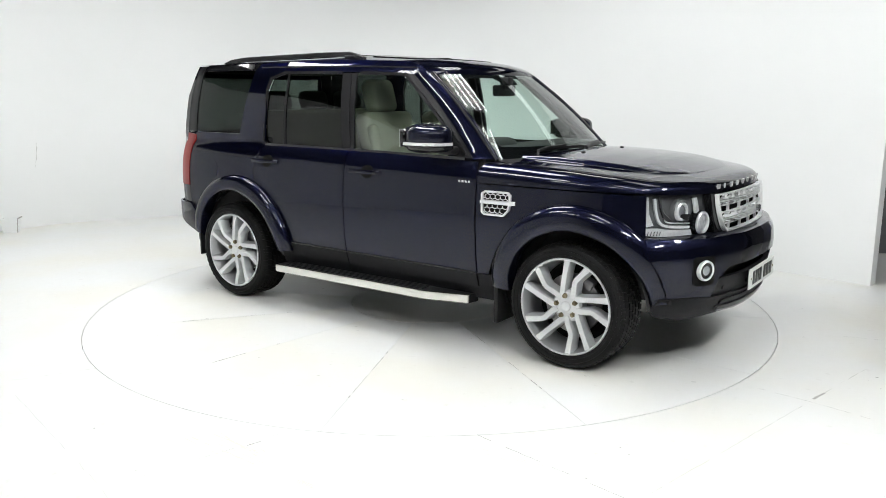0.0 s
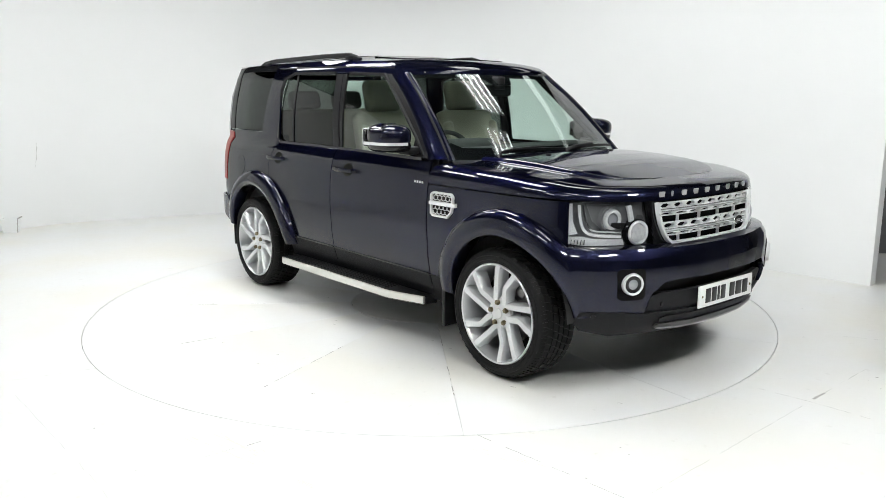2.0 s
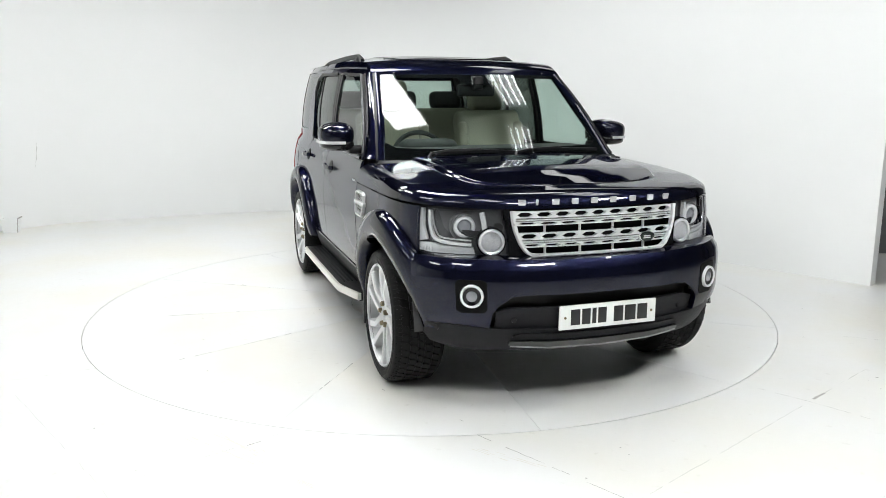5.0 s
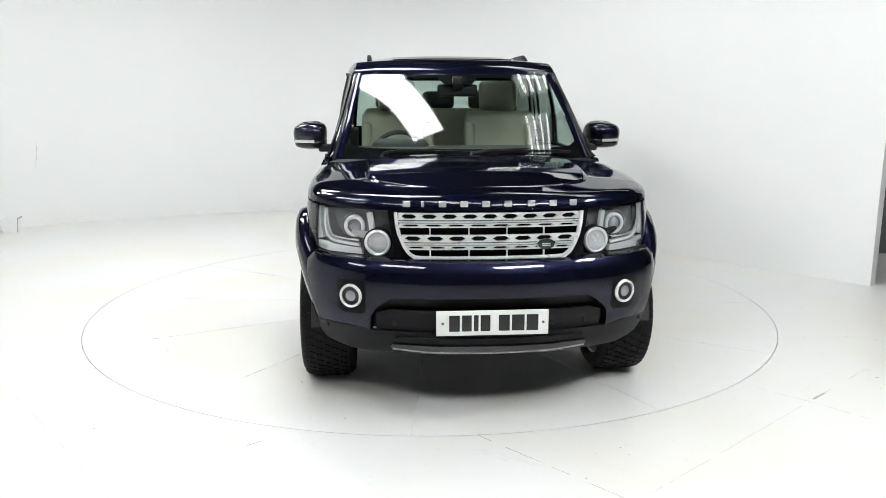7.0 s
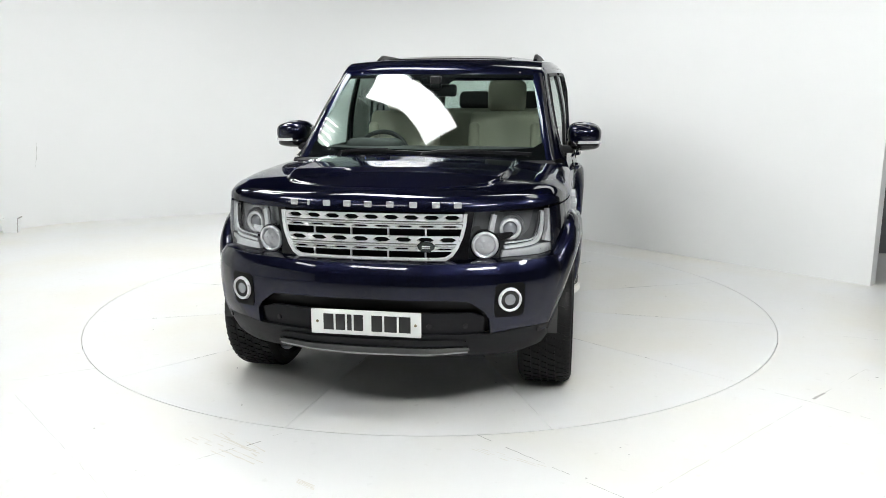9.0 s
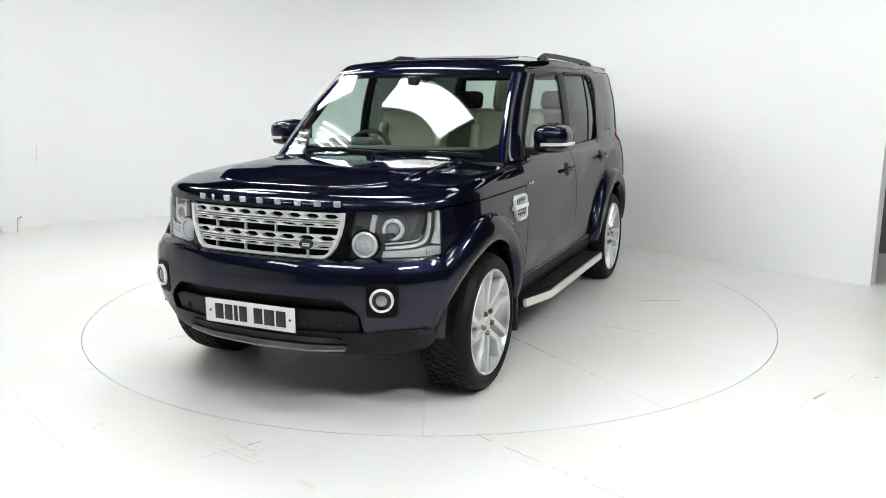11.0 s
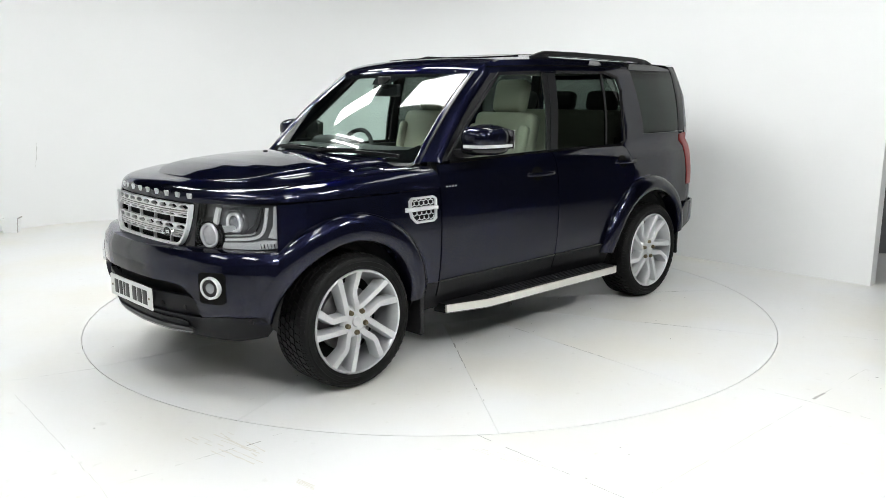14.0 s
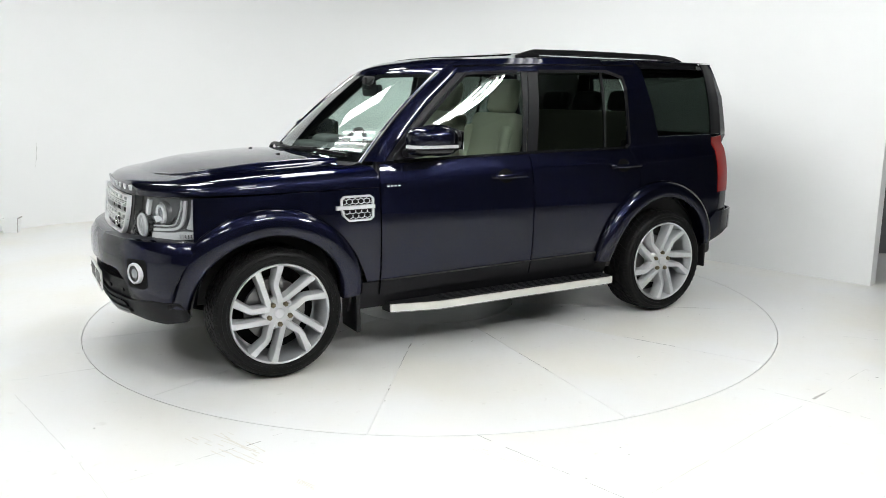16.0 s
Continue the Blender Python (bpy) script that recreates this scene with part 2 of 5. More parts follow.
def build_floor():
    bm = bmesh.new()
    n = 192
    ring = [bm.verts.new(((TABLE_R + 0.0015) * math.cos(2 * math.pi * k / n), (TABLE_R + 0.0015) * math.sin(2 * math.pi * k / n), 0)) for k in range(n)]
    low = [bm.verts.new((v.co.x, v.co.y, -0.06)) for v in ring]
    mid = [bm.verts.new((v.co.x * 1.5, v.co.y * 1.5, 0)) for v in ring]
    out = []
    for k in range(n):
        a = 2 * math.pi * k / n
        s = 14 / max(abs(math.cos(a)), abs(math.sin(a)))
        out.append(bm.verts.new((s * math.cos(a), s * math.sin(a), 0)))
    for k in range(n):
        j = (k + 1) % n
        bm.faces.new((low[k], low[j], ring[j], ring[k]))
        bm.faces.new((ring[k], ring[j], mid[j], mid[k]))
        bm.faces.new((mid[k], mid[j], out[j], out[k]))
    bmesh.ops.recalc_face_normals(bm, faces=bm.faces)
    floor = part("floor", bm, FLOOR, None, "white painted studio floor with worn board joints", kind="structure")
    bm = bmesh.new()
    lathe(bm, [(0.0, 0.0), (TABLE_R + 0.3, 0.0)], 48, m=Matrix.Rotation(radians(90), 4, "X") @ Matrix.Translation((0, -0.075, 0)))
    for v in bm.verts:
        v.co.z = -0.065
    part("pit", bm, DARK_WALL, floor)
    return floor


def crack(bm, a, b, w, rng, broken=0.25, z=0.0012):
    """A worn joint: a chain of thin slivers with gaps and changing width."""
    a, b = Vector((*a, z)), Vector((*b, z))
    d = b - a
    s = Vector((-d.y, d.x, 0)).normalized()
    n = max(4, int(d.length / 0.045))
    for k in range(n):
        if rng.random() < broken:
            continue
        p, q = a + d * (k / n), a + d * ((k + 1) / n)
        w0, w1 = w * rng.uniform(0.25, 1.0), w * rng.uniform(0.25, 1.0)
        j = s * rng.uniform(-0.002, 0.002)
        bm.faces.new([bm.verts.new(v) for v in (p + j - s * w0, q + j - s * w1, q + j + s * w1, p + j + s * w0)])


def wall_crack(p, d, z0, z1, rng):
    """A hairline crack that runs up a wall."""
    bm = bmesh.new()
    p, d = Vector((*p, 0)), Vector((*d, 0)).normalized()
    n = 14
    x = 0.0
    for k in range(n):
        z, w = z0 + (z1 - z0) * k / n, rng.uniform(0.001, 0.004)
        y = x + rng.uniform(-0.006, 0.008)
        if rng.random() > 0.2:
            h = (z1 - z0) / n
            bm.faces.new([bm.verts.new(v) for v in (p + d * (x - w) + Vector((0, 0, z)), p + d * (x + w) + Vector((0, 0, z)), p + d * (y + w) + Vector((0, 0, z + h)), p + d * (y - w) + Vector((0, 0, z + h)))])
        x = y
    return part("wall_crack", bm, JOINT, None, "hairline crack in the white wall paint", kind="structure")


def build_floor_joints(floor):
    rng = random.Random(4)
    runs = [((-2.28, -1.86), (-1.36, -2.94), 0.0016), ((-1.29, -2.92), (-0.71, -2.44), 0.0022), ((0.21, -2.47), (0.76, -3.07), 0.003),
            ((1.70, -1.82), (1.98, -2.10), 0.0026), ((0.70, -3.19), (2.51, -1.61), 0.0018), ((-2.36, -1.72), (-1.96, -1.52), 0.0018),
            ((-1.36, -2.94), (-0.6, -4.0), 0.0016), ((2.67, -0.95), (3.1, -1.12), 0.0018), ((1.98, -2.10), (2.9, -3.2), 0.002), ((-2.6, -1.86), (-3.4, -2.2), 0.0015)]
    for a, b, w in runs:
        bm = bmesh.new()
        crack(bm, a, b, w * 0.8, rng, 0.3)
        part("floor_joint", bm, JOINT, floor)
    chips = bmesh.new()
    for k in range(46):
        x, y = rng.uniform(-3, 3.2), rng.uniform(-3.4, 0.8)
        if x * x + y * y < (TABLE_R + 0.05) ** 2:
            continue
        r = rng.uniform(0.002, 0.009)
        m = 5 + int(rng.random() * 3)
        chips.faces.new([chips.verts.new((x + r * rng.uniform(0.5, 1.3) * math.cos(6.283 * i / m), y + r * 0.7 * math.sin(6.283 * i / m), 0.0012)) for i in range(m)])
    part("paint_chips", chips, JOINT, floor, kind="stuff")
    scuffs = bmesh.new()
    for k in range(7):
        x, y = -1.15 + 0.03 * k, -2.49 + 0.012 * k
        crack(scuffs, (x, y), (x + rng.uniform(0.22, 0.36), y - rng.uniform(0.18, 0.28)), rng.uniform(0.003, 0.008), rng, 0.35, 0.0009)
    for k in range(4):
        crack(scuffs, (-0.56, -2.89 - 0.011 * k), (-0.48, -2.955 - 0.011 * k), 0.004, rng, 0.1, 0.0009)
        crack(scuffs, (0.18 + 0.02 * k, -2.62), (0.40 + 0.03 * k, -2.80), 0.003, rng, 0.5, 0.0009)
    part("scuff_marks", scuffs, SCUFF, floor, kind="stuff")
    big = bmesh.new()
    crack(big, (2.0, -2.05), (2.1, -1.97), 0.010, rng, 0.0)
    crack(big, (-0.845, -2.57), (-0.79, -2.525), 0.005, rng, 0.0)
    part("paint_chip", big, JOINT, floor)


def build_turntable():
    table = thing("turntable", "round white painted turntable of twelve floor segments", "turntable")
    rng = random.Random(9)
    g = 0.0011
    bm = bmesh.new()
    steps = 16

    def edge(r, a, side):
        # a point on radius r, set off by the joint's half width
        return Vector((r * math.cos(a) - side * g * math.sin(a), r * math.sin(a) + side * g * math.cos(a), 0))
    a0, a1 = radians(-15), radians(15)
    top = [edge(0.62, a0, 1)]
    rim = [edge(TABLE_R - 0.0038, a0 + (a1 - a0) * k / steps, 1 if k == 0 else -1 if k == steps else 0) for k in range(steps + 1)]
    inner = [edge(0.62, a1 + (a0 - a1) * k / 6, -1 if k == 0 else 0) for k in range(6)]
    vs = [bm.verts.new(p) for p in top + rim + inner]
    f = bm.faces.new(vs)
    r = bmesh.ops.extrude_face_region(bm, geom=[f])
    for v in r["geom"]:
        if isinstance(v, bmesh.types.BMVert):
            v.co.z -= 0.03
    bmesh.ops.recalc_face_normals(bm, faces=bm.faces)
    first = part("segment", bm, FLOOR, table)
    first.rotation_euler.z = radians(-5.7 + 15)
    for k in range(1, 12):
        o = new("segment", first.data)
        o.parent = table
        o.rotation_euler.z = radians(-5.7 + 15 + 30 * k)
    bm = lathe(bmesh.new(), [(0.0, 0.0), (0.614, 0.0), (0.614, -0.03)], 48)
    bmesh.ops.transform(bm, matrix=Matrix.Rotation(radians(90), 4, "X"), verts=bm.verts)
    bmesh.ops.recalc_face_normals(bm, faces=bm.faces)
    part("hub_disc", bm, FLOOR, table)
    for k in range(12):
        bm = bmesh.new()
        a = radians(-5.7 + 30 * k)
        for _ in range(3):
            s = rng.uniform(0.7, 2.0)
            e = s + rng.uniform(0.1, 0.4)
            crack(bm, (s * math.cos(a), s * math.sin(a)), (e * math.cos(a), e * math.sin(a)), rng.uniform(0.002, 0.005), rng, 0.3)
        for _ in range(3):
            rr, aa = rng.uniform(0.8, 2.3), a + rng.uniform(-0.2, 0.2)
            crack(bm, (rr * math.cos(aa), rr * math.sin(aa)), (rr * math.cos(aa) + rng.uniform(0.01, 0.03), rr * math.sin(aa) + 0.01), 0.003, rng, 0.0)
        part("worn_joint", bm, JOINT, table, kind="stuff")
    return table


def arc_pts(pts, n=8):
    return [(p.x, p.y) for p in catmull([(*p, 0) for p in pts], n)]


def tube_light(x, y, z, n, length, gap, turn, mat=None, name="tube_light", label="white ceiling fitting with bare fluorescent tubes lit"):
    """A ceiling fitting with n bare tubes side by side."""
    t = thing(name, label, "ceiling light", "ceiling lights")
    w = (n - 1) * gap / 2 + 0.06
    part("tray", boxed(-w, w, -length / 2 - 0.05, length / 2 + 0.05, 0.04, 0.09, bevel=0.01), WALL, t)
    for k in range(n):
        bm = lathe(bmesh.new(), [(0.0, -length / 2), (0.019, -length / 2), (0.019, length / 2), (0.0, length / 2)], 10)
        o = part("tube", bm, mat or TUBE, t)
        o.location.x = (k - (n - 1) / 2) * gap
    for e in (-0.4, 0.4):
        part("hanger", boxed(-0.012, 0.012, e * length - 0.012, e * length + 0.012, 0.085, ROOM_H - z + 0.005), DARK_WALL, t)
    t.matrix_world = pose(x, y, z, 0, 0, turn)
    return t


def face_frame_at(p, along):
    """A pose at p with x along a wall and y out of it into the room."""
    y = Vector((along.y, -along.x, 0))
    if y.dot(Vector((-1, -1, 0))) < 0:
        y = -y
    m = Matrix((along, y, Vector((0, 0, 1)))).transposed().to_4x4()
    m.translation = p
    return m


def bent_slab(line, w, z0, z1, more=0.0):
    """A slab of half width w that follows a line in plan, longer by more at both ends."""
    bm = bmesh.new()
    P = [Vector((*p, 0)) for p in line]
    P[0] += (P[0] - P[1]).normalized() * more
    P[-1] += (P[-1] - P[-2]).normalized() * more
    rows = []
    for i, p in enumerate(P):
        d = (P[min(i + 1, len(P) - 1)] - P[max(i - 1, 0)]).normalized()
        n = Vector((-d.y, d.x, 0)) * w
        rows.append([bm.verts.new(p + n * e + Vector((0, 0, z))) for e, z in ((-1, z0), (1, z0), (1, z1), (-1, z1))])
    for a, b in zip(rows, rows[1:]):
        for k in range(4):
            bm.faces.new((a[k], a[(k + 1) % 4], b[(k + 1) % 4], b[k]))
    bm.faces.new(rows[0])
    bm.faces.new(rows[-1][::-1])
    bmesh.ops.recalc_face_normals(bm, faces=bm.faces)
    return bm


def build_room():
    build_floor_joints(build_floor())
    back = arc_pts([(-6.6, -2.5), (-6.3, 0.6), (-5.5, 2.5), (-4.99, 3.27), (-4.45, 3.85), (-3.56, 4.3), (-2.76, 4.62), (-1.86, 4.86), (-0.9, 4.8), (0.1, 4.25), (1.1, 3.25), (2.28, 1.9), (3.65, 0.41)])
    wall_run("wall_back", back[::-1], WALL, h=STUDIO_H, label="white curved studio wall with a square end")
    wall_crack((-4.727, 3.586), (0.75, 0.66), 0.72, 1.0, random.Random(3))
    wall_run("wall_left", [(-7.2, -9.5), (-6.6, -2.5)][::-1], WALL, h=STUDIO_H, label="plain white studio wall")
    wall_run("wall_front", [(8.5, -9.5), (-7.2, -9.5)], DARK_WALL, label="dark workshop wall")
    wall_run("wall_right", [(8.5, 4.5), (8.5, -9.5)], DARK_WALL, label="dark workshop wall")
    # Unseen wall, added to keep world light out above the studio walls.
    wall_run("wall_closing", [(8.5, 4.5), (8.5, 9.0), (-10.0, 9.0), (-10.0, -9.5), (-7.2, -9.5)], DARK_WALL, label="unseen dark wall added to close the space behind the studio")
    wall_run("wall_side", [(3.9, 1.9), (8.5, 1.9)], GREY_WALL, label="grey workshop wall beyond the studio")
    bm = boxed(-14, 14, -12, 12, ROOM_H, ROOM_H + 0.1)
    part("ceiling", bm, CEIL, None, "plain dark workshop ceiling", kind="structure")
    for label, path, w in (("long curved white light panel under the dark ceiling", [(-1.095, 0.595), (-0.80, 0.285), (-0.50, -0.09), (-0.18, -0.87)], 0.28),
                           ("small flat white light panel under the dark ceiling", [(-2.56, 2.094), (-1.64, 1.606)], 0.27)):
        lit = thing("light_panel", label, "ceiling light", "ceiling lights")
        line = arc_pts(path, 8)
        part("frame", bent_slab(line, w + 0.03, 0.02, 0.10, 0.03), WALL, lit)
        part("diffuser", bent_slab(line, w, 0.0, 0.0195), SOFT, lit)
        for x, y in (line[len(line) // 6], line[-1 - len(line) // 6]):
            part("hanger", boxed(x - 0.012, x + 0.012, y - 0.012, y + 0.012, 0.095, ROOM_H - 3.6 + 0.005), DARK_WALL, lit)
        lit.matrix_world = pose(0, 0, 3.6)
    # Powers even out walls and floor; the unseen front right pair is fill.
    for x, y, turn in ((1.15, 0.9, 33), (1.9, -0.75, 26), (3.3, -3.2, 30), (-2.5, 0.6, 26), (-2.3, -2.1, 26), (0.2, -3.3, 30),
                       (-1.7, -5.0, 60), (1.7, -5.2, 120), (-3.9, -4.2, 30), (-3.7, 2.0, 35)):
        tube_light(x, y, 3.6, 4, 1.3, 0.13, turn, TUBE_DIM if x > 1 and y > -1 else TUBE_SOFT if x < -3 or 0 < x < 1 else TUBE_STRONG if x > 1 and y < -3 else None)
    strip = thing("strip_light", "long narrow strip light hung above the white wall", "strip light")
    a, b = Vector((1.45, 2.835, 0)), Vector((3.0, 1.075, 0))
    along, length = (b - a).normalized(), (b - a).length
    m = face_frame_at(a.lerp(b, 0.5) + Vector((-0.03, -0.03, 3.3)), along)
    part("housing", boxed(-length / 2, length / 2, -0.02, 0.03, -0.09, 0.09, bevel=0.01, m=m), WALL, strip)
    part("diffuser", boxed(-length / 2 + 0.03, length / 2 - 0.03, 0.031, 0.04, -0.075, 0.075, m=m), STRIP, strip)
    for f in (0.15, 0.85):
        p = a.lerp(b, f)
        part("hanger", boxed(p.x - 0.045, p.x - 0.02, p.y - 0.045, p.y - 0.02, 3.37, ROOM_H + 0.005), DARK_WALL, strip)
    # a small white tub on the floor by the wall, with a thin rod
    tub = thing("tub", "small white open tub standing by the wall", "tub")
    bm = bmesh.new()
    lo = [bm.verts.new((x * 0.072, y * 0.06, 0.0)) for x, y in ((-1, -1), (1, -1), (1, 1), (-1, 1))]
    hi = [bm.verts.new((x * 0.095, y * 0.08, 0.165)) for x, y in ((-1, -1), (1, -1), (1, 1), (-1, 1))]
    inn = [bm.verts.new((x * 0.087, y * 0.072, 0.165)) for x, y in ((-1, -1), (1, -1), (1, 1), (-1, 1))]
    bot = [bm.verts.new((x * 0.066, y * 0.054, 0.008)) for x, y in ((-1, -1), (1, -1), (1, 1), (-1, 1))]
    bm.faces.new(lo[::-1])
    bm.faces.new(bot)
    for p, q in ((lo, hi), (hi, inn), (inn, bot)):
        for i in range(4):
            bm.faces.new((p[i], p[(i + 1) % 4], q[(i + 1) % 4], q[i]))
    bmesh.ops.recalc_face_normals(bm, faces=bm.faces)
    part("shell", bm, WALL, tub)
    rim = [Vector((x * 0.096, y * 0.081, 0.166)) for x, y in ((-1, -1), (1, -1), (1, 1), (-1, 1))]
    part("dark_rim", sweep(bmesh.new(), rim[1:3], disc_shape(0.008, 6)), JOINT, tub)
    part("corner_strap", sweep(bmesh.new(), [Vector((0.075, -0.062, 0.004)), Vector((0.096, -0.081, 0.165))], disc_shape(0.006, 6), up=(0, 1, 0)), JOINT, tub)
    tub.matrix_world = pose(-4.86, 3.16, 0, 0, 0, 12)
    rod = thing("rod", "thin dark rod leaning beside the white tub", "rod")
    part("shaft", sweep(bmesh.new(), [Vector((0, 0, 0)), Vector((-0.03, 0.02, 0.30))], disc_shape(0.012, 8), up=(0, 1, 0)), WALL, rod)
    part("foot", boxed(-0.02, 0.025, -0.02, 0.02, 0.0, 0.05, bevel=0.006), INK, rod)
    rod.matrix_world = pose(-4.99, 3.05, 0)


build_room()
TURNTABLE = build_turntable()


# ---- the car: shape ----
def outline(ctrl):
    P = np.array([(p.x, p.y) for p in catmull([(*c, 0) for c in ctrl], 30)])
    d = np.gradient(P, axis=0)
    L = np.concatenate([[0], np.cumsum(np.hypot(*np.diff(P, axis=0).T))])
    n = np.stack([d[:, 1], -d[:, 0]], 1)
    n /= np.hypot(*n.T)[:, None]
    return L, P[:, 0], P[:, 1], n[:, 0], n[:, 1]


UPPER = outline([(2.165, 0), (2.155, 0.25), (2.125, 0.45), (2.07, 0.60), (1.985, 0.745), (1.90, 0.83), (1.80, 0.882), (1.65, 0.915), (1.4, 0.93), (0.7, 0.93), (0, 0.93),
                 (-0.8, 0.93), (-1.5, 0.927), (-1.82, 0.914), (-2.055, 0.884), (-2.20, 0.80), (-2.285, 0.60), (-2.325, 0.3), (-2.33, 0)])
BUMPER = outline([(2.285, 0), (2.272, 0.25), (2.235, 0.42), (2.175, 0.60), (2.09, 0.745), (1.975, 0.86), (1.85, 0.912), (1.7, 0.932), (1.4, 0.935), (0.7, 0.935), (0, 0.935),
                  (-0.8, 0.935), (-1.5, 0.932), (-1.82, 0.922), (-2.09, 0.884), (-2.25, 0.795), (-2.35, 0.58), (-2.38, 0.3), (-2.385, 0)])
SIDE_Z = [0.30, 0.35, 0.5, 0.6, 0.8, 0.95, 1.05, 1.12, 1.165, 1.185, 1.2]
SIDE_Y = [0.83, 0.86, 0.905, 0.92, 0.93, 0.925, 0.913, 0.896, 0.880, 0.865, 0.845]


def flank(x, z):
    """Half width of the car's side at a place along it and a height."""
    low = interp(z, SIDE_Z, SIDE_Y)
    if z <= 1.2:
        return low
    base = 0.845
    top = 0.785 - (0.095 * ((min(x, 0.60) + 1.0) / 1.25) ** 2.4 if x > -1.0 else 0.018 * (x + 1.0) ** 2)
    if z <= 1.72:
        t = (z - 1.2) / 0.52
        return base + (top - base) * t + 0.02 * math.sin(math.pi * t)
    return top - interp(z, [1.72, 1.76, 1.80, 1.83], [0, 0.016, 0.05, 0.10])


def body(q, z, off=0.0, tab=UPPER):
    """A point of the body's skin: q metres round its plan from the nose (left side positive), at height z, off metres proud."""
    L, X, Y, NX, NY = tab
    a = abs(q)
    x, y, nx, ny = (interp(a, L, c) for c in (X, Y, NX, NY))
    s = -1 if q < 0 else 1
    if tab is UPPER:
        d = (0.93 - flank(x, z)) * ny * ny
        d += (interp(z, [0.78, 1.03, 1.10], [0, 0.022, 0.045]) if nx > 0 else interp(z, [0.4, 1.05, 1.3, 1.55, 1.8], [0, -0.010, 0.002, 0.045, 0.165])) * nx * nx
    else:
        d = interp(z, [0.30, 0.36, 0.45, 0.52, 0.68, 0.74, 0.765, 0.785, 0.80], [0.13, 0.075, 0.03, 0.005, 0.0, 0.005, 0.012, 0.022, 0.038])
    d -= off
    return Vector((x - nx * d, s * (y - ny * d), z))


def bump(q, z, off=0.0):
    return body(q, z, off, BUMPER)


def q_x(x, tab=UPPER):
    return interp(-x, -tab[1], tab[0])


def q_y(y, tab=UPPER):
    k = 200
    return interp(y, tab[2][:k], tab[0][:k])


def left(x, z, off=0.0):
    return body(q_x(x), z, off)


def right(x, z, off=0.0):
    return body(-q_x(x), z, off)


def both(half):
    """A closed polygon from its left half, given from the middle line round to the middle line."""
    return half + [(-a, b) for a, b in reversed(half) if abs(a) > 1e-6]


def ring_pts(cx, cz, rx, rz, a0, a1, n=14):
    return [(cx + rx * math.cos(radians(a0 + (a1 - a0) * k / n)), cz + rz * math.sin(radians(a0 + (a1 - a0) * k / n))) for k in range(n + 1)]


FRONT_ARCH, REAR_ARCH = (1.455, 0.37), (-1.42, 0.37)
car = thing("car", "glossy dark navy off-road estate car standing on the turntable", "car")


# ---- the car: bodywork ----
def roof_edge(x):
    return interp(x, [-2.1, -0.45, 0.1, 0.3], [1.797, 1.808, 1.788, 1.768])


def roof_drop(x, xf):
    """How far the roof has rolled down at x towards its front edge at xf."""
    w = min(1.0, max(0.0, (xf - x) / 0.26))
    return 0.088 * (1 - (1 - (1 - w) ** 2.2) ** (1 / 2.2)) if w < 1 else 0.0


def build_bonnet():
    bm = bmesh.new()
    r = 0.11
    q1 = q_x(0.815)
    ks = [0, 0.004, 0.012, 0.025, 0.045, 0.07, 0.10, 0.14, 0.19, 0.24, 0.29, 0.315, 0.330, 0.336, 0.341, 0.346, 0.353, 0.360, 0.365, 0.370, 0.376, 0.39, 0.42, 0.47, 0.53, 0.60, 0.68, 0.76, 0.87, 1.0]
    qs = [-q1 + 2 * q1 * k / 150 for k in range(151)]
    rows = []
    for q in qs:
        c = body(q, 1.044, 0.001)
        z0 = interp(c.x, [1.85, 2.1], [1.044, 1.028])
        c.z = z0
        mid = Vector((interp(c.x, [0.81, 1.9, 2.2], [1.07, 1.72, 1.80]), 0, 0))
        row = []
        for k in ks:
            x = c.x + (mid.x - c.x) * (1 - (1 - k) ** 1.6)
            y = c.y * (1 - k)
            dist = k * math.hypot(c.x - mid.x, c.y)
            top = interp(x, [0.8, 1.1, 1.4, 1.7, 1.95, 2.08, 2.17], [1.200, 1.193, 1.180, 1.157, 1.122, 1.101, 1.085]) - 0.034 * (y / 0.8) ** 2
            # the raised middle of the bonnet, with a crisp step along its sides
            ridge = interp(k, [0.336, 0.341, 0.360, 0.365], [0.0, 0.05, 0.95, 1.0]) * interp(x, [0.85, 1.2, 1.6, 1.82, 1.97], [0.014, 0.026, 0.023, 0.011, 0.0])
            t = min(1.0, dist / interp(c.x, [1.85, 2.05], [r, 0.07]))
            z = z0 + (top - z0) * (1 - (1 - t) ** 2.6) ** (1 / 2.6) + ridge
            row.append(bm.verts.new((x, y, z)))
        rows.append(row)
    for a, b in zip(rows, rows[1:]):
        for i in range(len(ks) - 1):
            bm.faces.new((a[i], a[i + 1], b[i + 1], b[i]))
    bmesh.ops.remove_doubles(bm, verts=bm.verts, dist=0.0005)
    bmesh.ops.recalc_face_normals(bm, faces=bm.faces)
    return part("bonnet", bm, PAINT, car, angle=60)


